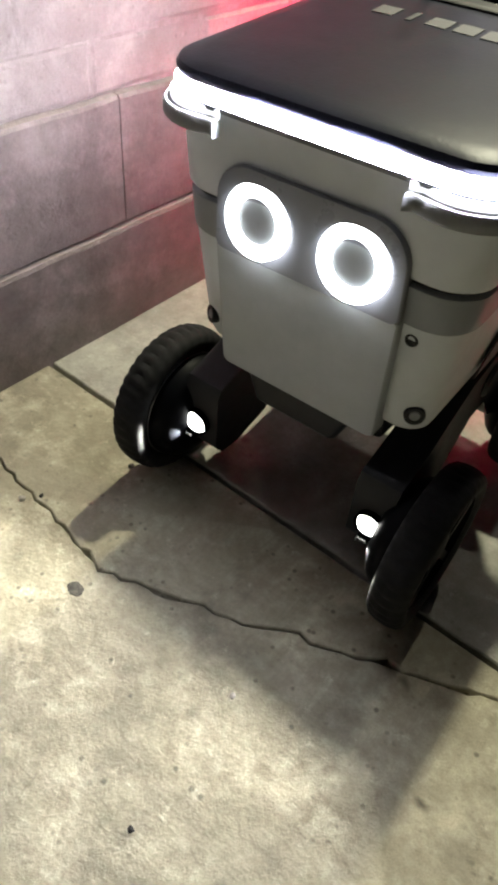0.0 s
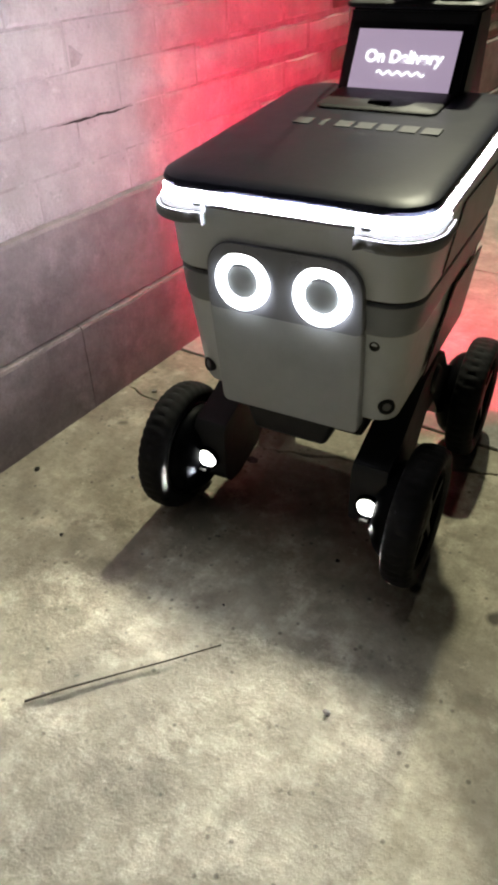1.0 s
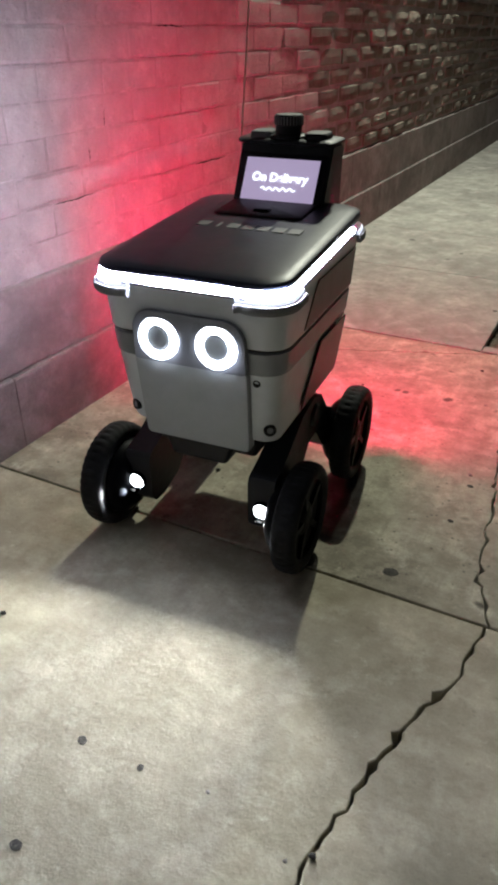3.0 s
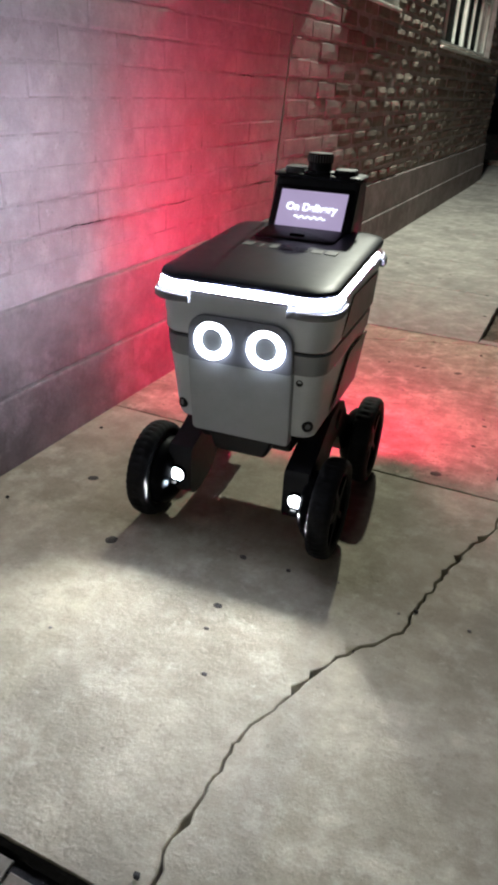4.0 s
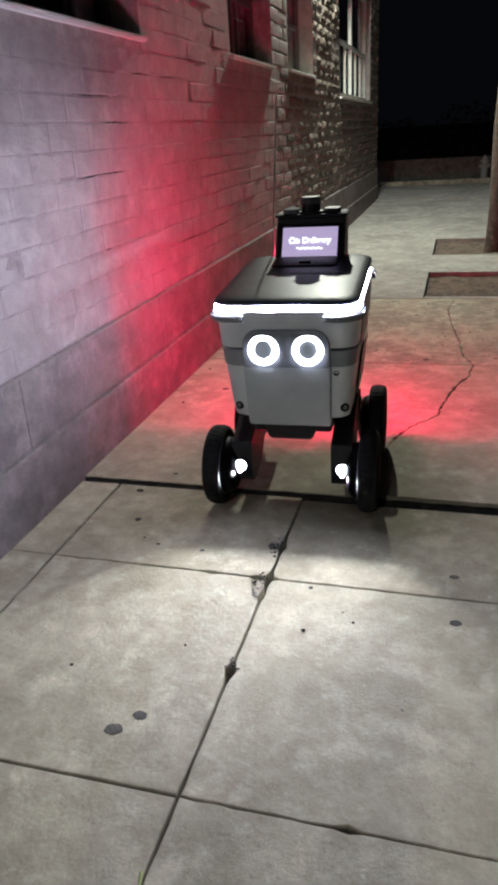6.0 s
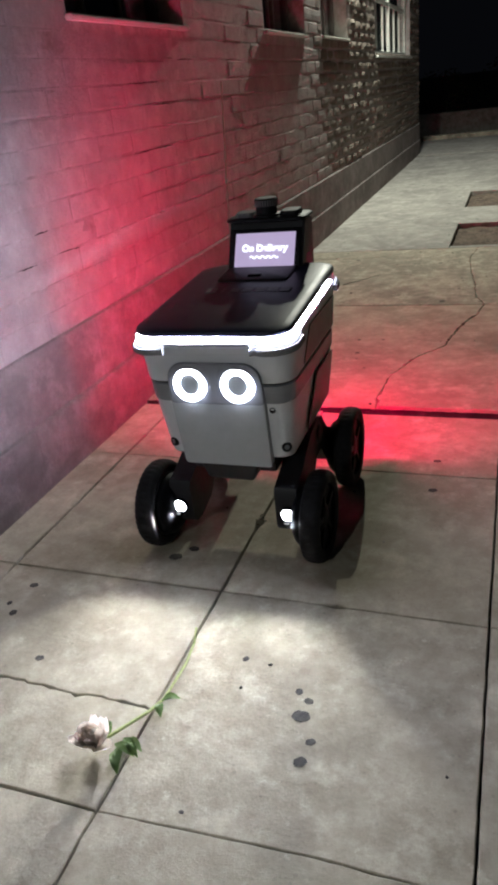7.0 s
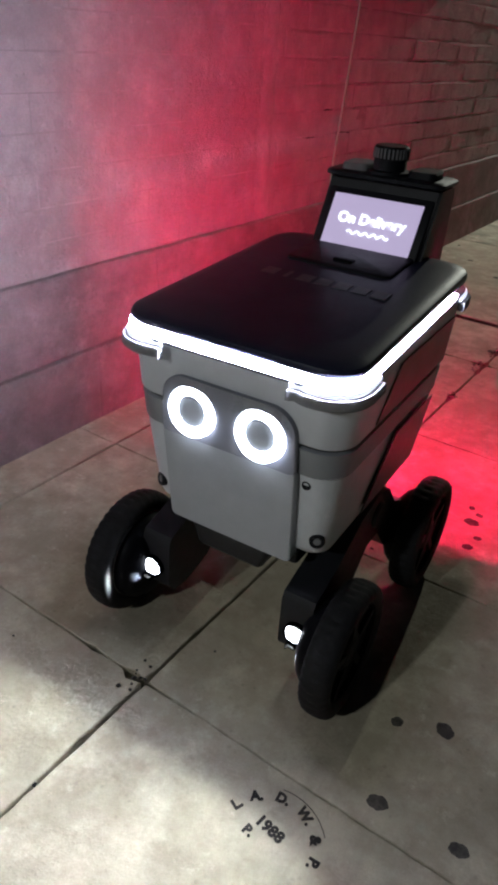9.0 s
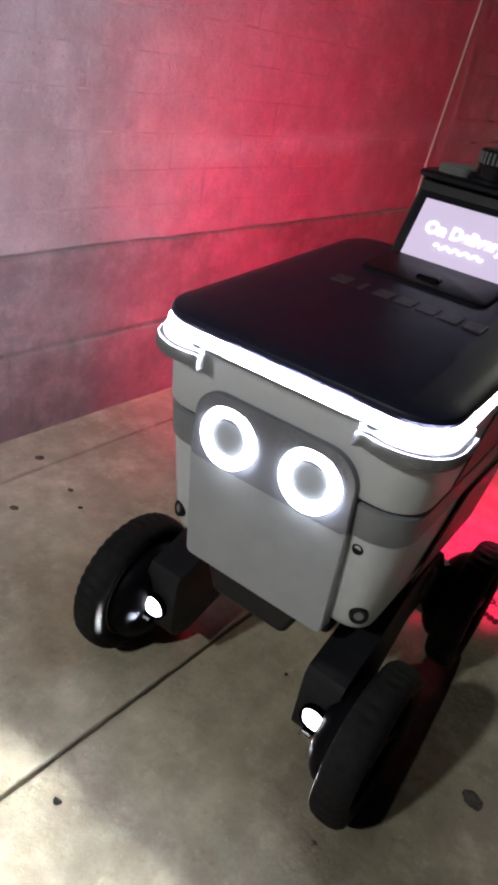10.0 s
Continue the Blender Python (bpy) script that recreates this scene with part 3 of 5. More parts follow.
def wall_bricks():
    rng = random.Random(5)
    kinds = {}
    for k in range(14):
        vs, fs = brick_verts(BRICK - 0.0045, COURSE - 0.0045, 0.0002 + rng.uniform(-0.0012, 0.0016), rng, 0.0)
        me = bpy.data.meshes.new("brick")
        me.from_pydata(vs, [], fs)
        me.materials.append(M["painted_brick"])
        kinds[k] = me
    flat = {}
    for k in range(10):
        vs, fs = brick_verts(BRICK - 0.005, COURSE - 0.005, -0.0011 + rng.uniform(-0.0003, 0.0003), rng, 0.0)
        me = bpy.data.meshes.new("brick")
        me.from_pydata(vs, [], fs)
        me.materials.append(M["painted_brick"])
        flat[k] = me
    smooth_v, smooth_f, rough_v, rough_f = [], [], [], []
    courses = int((WALL_TOP - PLINTH_TOP) / COURSE)
    single = 0
    for c in range(courses):
        z = PLINTH_TOP + (c + 0.5) * COURSE
        y = WALL_Y0 + 0.052 - BRICK * (0.5 if c % 2 else 1.0)
        while y < WALL_Y1:
            a, b = max(y, WALL_Y0), min(y + BRICK, WALL_Y1)
            y += BRICK
            pieces = [(a, b)]
            for o0, o1, s, h in OPENINGS:
                if s - 0.005 < z < h + 0.005:
                    pieces = [p for q in pieces for p in ((q[0], min(q[1], o0)), (max(q[0], o1), q[1])) if p[1] - p[0] > 0.015]
            for p0, p1 in pieces:
                if p1 - p0 < 0.05:
                    continue
                mid = (p0 + p1) / 2
                full = abs(p1 - p0 - BRICK) < 0.001
                rugged = min(1.0, max(0.0, (mid - 0.2) / 2.0))
                ln = p1 - p0 - 0.0045 - 0.006 * rugged
                if full and -6.9 < mid < -0.35 and z < 1.36 and single < 300:
                    single += 1
                    coated = mid < -4.37
                    ob = new("brick", flat[rng.randrange(10)] if coated else kinds[rng.randrange(14)])
                    ob.parent = wall_west
                    ob.matrix_basis = pose(WALL_X + (0.0 if coated else 1.0) * rng.uniform(-0.0013, 0.0012), mid + rng.uniform(-0.0038, 0.0038), z + rng.uniform(-0.0022, 0.0022), 0 if coated else rng.uniform(-0.4, 0.4), 0 if coated else rng.uniform(-0.5, 0.5), 0 if coated else rng.uniform(-0.25, 0.25))
                    continue
                r = rugged * rng.uniform(0.6, 1.15)
                vs, fs = brick_verts(ln, COURSE - 0.0045 - 0.0075 * rugged, (rng.uniform(-0.0014, -0.0008) if mid < -4.37 else rng.uniform(-0.0018, 0.002)) + rugged * rng.uniform(-0.003, 0.007), rng, r)
                V, Fc = (rough_v, rough_f) if mid + rng.uniform(-0.25, 0.25) > 1.0 else (smooth_v, smooth_f)
                k = len(V)
                dz = rng.uniform(-0.006, 0.006) * rugged
                V.extend((WALL_X + vx, mid + vy, z + vz + dz) for vx, vy, vz in vs)
                Fc.extend(tuple(i + k for i in q) for q in fs)
    for V, Fc, mat, label in ((smooth_v, smooth_f, "painted_brick", ""), (rough_v, rough_f, "rough_brick", "bare rough-faced brown brick")):
        me = bpy.data.meshes.new("brickwork")
        me.from_pydata(V, [], Fc)
        me.materials.append(M[mat])
        ob = new("brickwork", me)
        ob.parent = wall_west
        tagged(ob, label, kind="stuff")


def plinth_blocks():
    """Two rendered courses at the wall's foot, each standing out a little."""
    rng = random.Random(9)
    for z0, z1, face, start in ((-0.03, 0.2635, WALL_X + 0.030, 0.37), (0.2640, PLINTH_TOP, WALL_X + 0.018, -0.2)):
        y = WALL_Y0 - start
        while y < WALL_Y1:
            ln = rng.uniform(1.15, 1.45)
            a, b = max(y, WALL_Y0) + 0.0015, min(y + ln, WALL_Y1) - 0.0015
            y += ln
            if b - a < 0.1:
                continue
            n = max(3, int((b - a) / 0.06))
            rows = [(-0.03, z0), (0.0, z0 + 0.004), (0.0, (z0 + z1) / 2), (0.0, z1 - 0.012), (-0.004, z1 - 0.004), (-0.03, z1)]
            bm = bmesh.new()
            g = []
            for i in range(n + 1):
                yy = a + (b - a) * i / n
                g.append([bm.verts.new((face + dx + 0.0022 * noise.noise((yy * 3, z * 5, z0)) + (0.003 * noise.noise((yy * 9, 3, z0)) if k in (3, 4) else 0), yy, z + (0.005 * noise.noise((yy * 7, 1, z0)) if k in (3, 4, 5) else 0))) for k, (dx, z) in enumerate(rows)])
            for i in range(n):
                for k in range(len(rows) - 1):
                    bm.faces.new((g[i][k], g[i + 1][k], g[i + 1][k + 1], g[i][k + 1]))
            for end in (g[0], g[-1]):
                bm.faces.new(end)
            bmesh.ops.recalc_face_normals(bm, faces=bm.faces[:])
            part("plinth_block", bm, "plinth", wall_west)


def plaster_ridge():
    """The ragged edge where the thicker coat of plaster and paint ends."""
    bm = bmesh.new()
    rng = random.Random(31)
    n = 60
    a = []
    for i in range(n + 1):
        z = PLINTH_TOP + (WALL_TOP - PLINTH_TOP) * i / n
        a.append([bm.verts.new((WALL_X + dx + rng.uniform(-0.001, 0.001), -4.37 + dy + rng.uniform(-0.008, 0.008), z)) for dx, dy in ((-0.004, -0.09), (0.006, -0.05), (0.008, 0.0), (-0.004, 0.03))])
    for i in range(n):
        for k in range(3):
            bm.faces.new((a[i][k], a[i][k + 1], a[i + 1][k + 1], a[i + 1][k]))
    part("plaster_ridge", bm, "painted_brick", wall_west, "lumpy raised seam of old plaster", 60)


def paint_cracks():
    """Dark open joints and flaked cracks in the thick paint, along beds and perpends."""
    rng = random.Random(63)
    spots = [(-2.73, 1.367, 0.30), (-2.79, 1.146, 0.26), (-2.95, 1.513, 0.34), (-0.55, 1.28, 0.2), (-2.35, 1.62, 0.25)]
    for _ in range(34):
        c = rng.randrange(2, 22)
        spots.append((rng.uniform(-4.25, -0.2), PLINTH_TOP + c * COURSE, rng.uniform(0.06, 0.30)))
    for y, z, ln in spots:
        z = PLINTH_TOP + round((z - PLINTH_TOP) / COURSE) * COURSE
        bm = bmesh.new()
        n = max(5, int(ln / 0.012))
        upright = rng.random() < 0.22 and ln < 0.2
        last = None
        drift = 0.0
        for i in range(n + 1):
            drift += rng.uniform(-0.0016, 0.0016)
            w = 0.0028 * rng.uniform(0.25, 1.2) * min(1.0, 3 * min(i, n - i) / n + 0.12)
            a = ln * i / n
            py, pz = (y + drift, z + 0.45 * a) if upright else (y + a, z + drift)
            dy, dz = (w, 0) if upright else (0, w)
            row = [bm.verts.new((WALL_X + 0.0024, py - dy, pz - dz)), bm.verts.new((WALL_X + 0.0024, py + dy, pz + dz))]
            if last:
                bm.faces.new((last[0], row[0], row[1], last[1]))
            last = row
        part("crack", bm, "joint", wall_west)


def window(index, y0, y1, z0, z1, white):
    root = tagged(new("window_%d" % index), "white-painted sash window with a pale blind" if white else "dark window opening with a pale stone sill", "window", kind="structure")
    paint = "white_paint" if white else "dark_frame"
    xo = WALL_X - (0.07 if white else 0.14)
    fr = 0.075 if white else 0.05
    bm = bmesh.new()
    for a in ((y0, y0 + fr, z0, z1), (y1 - fr, y1, z0, z1), (y0 + fr, y1 - fr, z0, z0 + fr), (y0 + fr, y1 - fr, z1 - fr, z1)):
        box(bm, xo - 0.06, xo, a[0] + 0.001, a[1] - 0.001, a[2] + 0.001, a[3] - 0.001)
    part("window_frame", bm, paint, root)
    bm = bmesh.new()
    out = 0.040 if white else 0.032
    box(bm, xo - 0.02, WALL_X + out, y0 - 0.02, y1 + 0.02, z0 - 0.016, z0 + 0.006)
    bmesh.ops.bevel(bm, geom=bm.edges[:], offset=0.006, segments=2, affect="EDGES")
    part("window_sill", bm, "white_paint", root, "pale painted sill", 40)
    n = 2 if white else 1
    w = (y1 - y0 - 2 * fr) / n
    zm = z0 + (z1 - z0) * 0.45
    for i in range(n):
        a = y0 + fr + w * i
        if i:
            part("mullion", new_box(xo - 0.055, xo - 0.004, a - 0.04, a + 0.04, z0 + fr, z1 - fr, 0.004), paint, root)
        part("meeting_rail", new_box(xo - 0.05, xo - 0.008, a + 0.04 * (i > 0), a + w - 0.04 * (i < n - 1), zm - 0.025, zm + 0.025, 0.004), paint, root)
        for k in range(1, 3):
            b = a + w * k / 3
            part("glazing_bar", new_box(xo - 0.045, xo - 0.012, b - 0.012, b + 0.012, z0 + fr, zm - 0.025, 0.003), paint, root)
        pane = part("pane", new_box(xo - 0.034, xo - 0.028, a, a + w, z0 + fr * 0.6, z1 - fr * 0.6), "glass", root)
        pane.visible_shadow = False
    bm = bmesh.new()
    if white:
        k = 36
        pts = [(xo - 0.12 + 0.012 * math.sin(i * 1.9), y0 + fr + (y1 - y0 - 2 * fr) * i / k) for i in range(k + 1)]
        lo = [bm.verts.new((x, y, z0 + 0.03)) for x, y in pts]
        hi = [bm.verts.new((x, y, zm)) for x, y in pts]
        for i in range(k):
            bm.faces.new((lo[i], lo[i + 1], hi[i + 1], hi[i]))
        part("curtain", bm, "curtain", root, "pale hanging curtain", 60)
        bm = bmesh.new()
    # near-black box added behind the panes; its colour stands in for unlit rooms
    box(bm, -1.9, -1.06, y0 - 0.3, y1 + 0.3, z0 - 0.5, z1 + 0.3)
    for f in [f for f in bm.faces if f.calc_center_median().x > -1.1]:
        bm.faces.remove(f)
    part("room_shade_box", bm, "room_dark", root)


def end_return():
    """The building's end wall round the corner, and its roof slab."""
    bm = new_box(-6.0, -1.051, WALL_Y1 - 0.25, WALL_Y1 - 0.002, -0.125, WALL_TOP)
    ob = mesh_object("wall_north", bm, "rough_brick")
    tagged(ob, "rough brown brick end wall of the building", "wall", kind="structure")
    bm = new_box(-6.0, -0.70, WALL_Y0, WALL_Y1 + 0.05, WALL_TOP + 0.001, WALL_TOP + 0.2, 0.01)
    ob = mesh_object("roof", bm, "mortar")
    tagged(ob, "flat concrete roof edge of the brick building", "roof", kind="structure")


# ---------------- the far end ----------------


def leaf_clump(name, cx, cy, cz, sx, sy, sz, count, size, mat, seed, label, category, trunk=None):
    rng = random.Random(seed)
    V, Fc = [], []
    for _ in range(count):
        while True:
            p = Vector((rng.uniform(-1, 1), rng.uniform(-1, 1), rng.uniform(-1, 1)))
            if 0.45 < p.length < 1.0 + 0.25 * noise.noise(p * 3 + Vector((seed, 0, 0))):
                break
        c = Vector((cx + p.x * sx, cy + p.y * sy, cz + p.z * sz))
        u = Vector((rng.gauss(0, 1), rng.gauss(0, 1), rng.gauss(0, 0.6))).normalized()
        w = u.orthogonal().normalized()
        s = size * rng.uniform(0.6, 1.3)
        k = len(V)
        V += [c - u * s, c + w * s * 0.45, c + u * s, c - w * s * 0.45]
        Fc.append((k, k + 1, k + 2, k + 3))
    me = bpy.data.meshes.new(name)
    me.from_pydata([tuple(v) for v in V], [], Fc)
    me.materials.append(M[mat])
    return me


def far_end():
    ob = mesh_object("kerb", new_box(-4.0, 7.8, 11.205, 11.36, -0.125, 0.10, 0.012), "concrete")
    tagged(ob, "low concrete kerb before the dark planting", "kerb", kind="structure")
    ob = mesh_object("garden_wall", new_box(-4.0, 7.8, 14.2, 14.45, -0.125, 0.42, 0.015), "mortar")
    tagged(ob, "low pale garden wall in the dark distance", "garden wall", kind="structure")
    for i, (x, y, s) in enumerate(((-0.9, 15.6, 0.9), (1.0, 15.9, 1.1), (3.0, 15.5, 1.0), (5.2, 15.8, 1.2))):
        root = thing("shrub", "dark leafy shrub behind the low wall", "shrub", group="shrubs at the far end")
        me = leaf_clump("crown", x, y, 0.75 * s, 0.95 * s, 0.6, 0.85 * s, 900, 0.06, "hedge", i + 2, "", "")
        c = new("crown", me)
        c.parent = root
        bm = bmesh.new()
        for k in range(5):
            tube(bm, [(x, y, -0.13), (x + 0.1 * math.cos(k * 1.3), y + 0.1 * math.sin(k * 1.3), 0.3), (x + 0.45 * s * math.cos(k * 1.3), y + 0.35 * math.sin(k * 1.3), 0.95 * s)], 0.02, 6, 0.006)
        part("stems", bm, "bark", root)
    root = thing("hydrant", "pale fire hydrant catching a glint of light", "hydrant", pose(1.35, 13.2, -0.12))
    bm = bmesh.new()
    up = Matrix.Rotation(-math.pi / 2, 4, "Y")
    lathe(bm, [(0, 0), (0, 0.13), (0.03, 0.13), (0.04, 0.085), (0.42, 0.085), (0.43, 0.11), (0.46, 0.11), (0.50, 0.09), (0.56, 0.05), (0.60, 0.02), (0.62, 0)], up, 20)
    part("barrel", bm, "pale_post", root, "", 40)
    for s in (1, -1):
        bm = bmesh.new()
        lathe(bm, [(0.07, 0), (0.07, 0.045), (0.13, 0.045), (0.14, 0.03), (0.14, 0)], pose(0, 0, 0.36, 0, 0, 90 - 90 * s), 14)
        part("nozzle", bm, "pale_post", root, "", 40)
    root = thing("street_tree", "grey-barked street tree trunk in a tree well", "tree", pose(1.16, 2.55, -0.06))
    bm = bmesh.new()
    tube(bm, [(0, 0, 0), (0.01, 0, 0.08), (0.02, 0.01, 0.5), (0.0, 0.03, 1.2), (0.04, 0.0, 2.8), (0.12, 0.02, 5.6)], 0.095, 14, 0.06)
    for k in range(4):
        a = k * 1.6
        tube(bm, [(0.11, 0.01, 5.2 + 0.1 * k), (0.4 + 0.4 * math.cos(a), 0.4 * math.sin(a), 6.1), (0.5 + 1.1 * math.cos(a), 1.1 * math.sin(a), 7.1)], 0.045, 8, 0.012)
    part("trunk", bm, "bark", root, "", 60)
    c = new("crown", leaf_clump("crown", 0.5, 0, 7.2, 1.5, 1.5, 1.2, 1500, 0.09, "hedge", 14, "", ""))
    c.parent = root


# ---------------- small things on the pavement ----------------


def flower():
    root = thing("cut_flower", "pale pink cut flower with a long green stem lying on concrete", "flower", pose(0.188, -5.362, LOW))
    bm = bmesh.new()
    tube(bm, [(-0.004, -0.012, 0.026), (0.026, 0.045, 0.018), (0.060, 0.11, 0.009), (0.080, 0.16, 0.007), (0.086, 0.29, 0.007), (0.076, 0.37, 0.006), (0.058, 0.43, 0.006)], 0.0048, 8, 0.0036)
    part("stem", bm, "stem", root, "", 60)
    rng = random.Random(2)
    for k in range(40):
        bm = bmesh.new()
        a, t = rng.uniform(0, 6.28), rng.uniform(-0.25, 1.25)
        m = Matrix.Translation((-0.014 + rng.uniform(-0.01, 0.01), -0.026 + rng.uniform(-0.01, 0.01), 0.022)) @ Euler((t * 0.9 + 0.35, 0, a)).to_matrix().to_4x4()
        n = 5
        wide, long = rng.uniform(0.028, 0.046), rng.uniform(0.046, 0.066)
        g = [[bm.verts.new(m @ Vector(((i / (n - 1) - 0.5) * wide * math.sin(math.pi * (0.12 + 0.76 * j / n)), long * j / n, 0.016 * (j / n) ** 2 + 0.008 * ((i / (n - 1) - 0.5) ** 2) * 4 + rng.uniform(-0.0012, 0.0012)))) for i in range(n)] for j in range(n + 1)]
        for j in range(n):
            for i in range(n - 1):
                bm.faces.new((g[j][i], g[j][i + 1], g[j + 1][i + 1], g[j + 1][i]))
        bmesh.ops.solidify(bm, geom=bm.faces[:], thickness=0.0008)
        for v in bm.verts:
            v.co.z = max(v.co.z, 0.0015)
        part("petal", bm, "petal", root, "", 60)
    for x, y, a, ln in ((0.022, 0.0, -1.9, 0.07), (0.036, 0.022, -2.2, 0.075), (0.0, 0.015, 0.6, 0.05), (0.078, 0.15, -1.2, 0.05), (0.076, 0.14, -2.6, 0.045), (0.03, -0.02, -2.5, 0.07), (0.04, 0.0, -2.8, 0.075), (0.045, 0.02, -2.0, 0.06)):
        bm = bmesh.new()
        m = Matrix.Translation((x, y, 0.010)) @ Matrix.Rotation(a, 4, "Z")
        g = [(bm.verts.new(m @ Vector((-w, ln * s, 0.016 * math.sin(3.1 * s)))), bm.verts.new(m @ Vector((0, ln * s, 0.016 * math.sin(3.1 * s) - 0.002))), bm.verts.new(m @ Vector((w, ln * s, 0.016 * math.sin(3.1 * s))))) for s, w in ((0, 0.001), (0.25, 0.010), (0.5, 0.012), (0.75, 0.009), (1, 0.0008))]
        for p, q in zip(g, g[1:]):
            for i in (0, 1):
                bm.faces.new((p[i], p[i + 1], q[i + 1], q[i]))
        bmesh.ops.solidify(bm, geom=bm.faces[:], thickness=0.0008)
        part("leaf", bm, "leaf", root, "", 60)


def twig():
    bm = bmesh.new()
    tube(bm, [(-0.136, -1.157, 0.0035), (-0.09, -1.098, 0.006), (-0.047, -1.044, 0.005), (0.03, -0.952, 0.006), (0.097, -0.863, 0.003)], 0.0026, 7, 0.0012)
    ob = mesh_object("twig", bm, "twig", 60)
    tagged(ob, "thin dark twig lying on the concrete", "twig")


def litter():
    rng = random.Random(77)
    heaps = [(0.236, -3.73), (0.236, -3.75), (0.232, -3.93), (0.23, -4.0), (0.25, -4.34), (0.236, -6.232)]
    for k in range(130):
        y = rng.uniform(-7.6, 0.5)
        x = rng.uniform(-0.66, 1.0)
        s = rng.uniform(0.003, 0.008)
        if k >= 60:
            hx, hy = heaps[k % len(heaps)]
            x, y, s = hx + rng.gauss(0, 0.012), hy + rng.gauss(0, 0.030), rng.uniform(0.0022, 0.0058)
        bm = bmesh.new()
        bmesh.ops.create_icosphere(bm, subdivisions=1, radius=s)
        for v in bm.verts:
            v.co = Vector((v.co.x * rng.uniform(0.7, 1.6), v.co.y * rng.uniform(0.7, 1.4), max(v.co.z * 0.5, -0.35 * s)))
        ob = mesh_object("pebble", bm, "joint" if k % 3 else "mortar")
        ob.matrix_basis = pose(x, y, (LOW if y < STEP_Y else 0) + 0.35 * s + 0.001, 0, 0, rng.uniform(0, 360))
        tagged(ob, "small crumb of grit on the concrete", "pebble", "grit on the pavement")

# ---------------- the delivery robot ----------------
WHEEL_R, WHEEL_X, FRONT_Y, REAR_Y = 0.151, 0.281, 0.050, 0.540


def body_outline(hx, y0, y1, r=0.06):
    return rounded(hx, y0, y1, r, 7)


def lifted(bm, z0, z1):
    """The lid's edge climbs a little towards the rear."""
    for v in bm.verts:
        v.co.z += 0.055 * max(0.0, v.co.y - 0.05) * min(1.0, max(0.0, (v.co.z - z0) / (z1 - z0)))


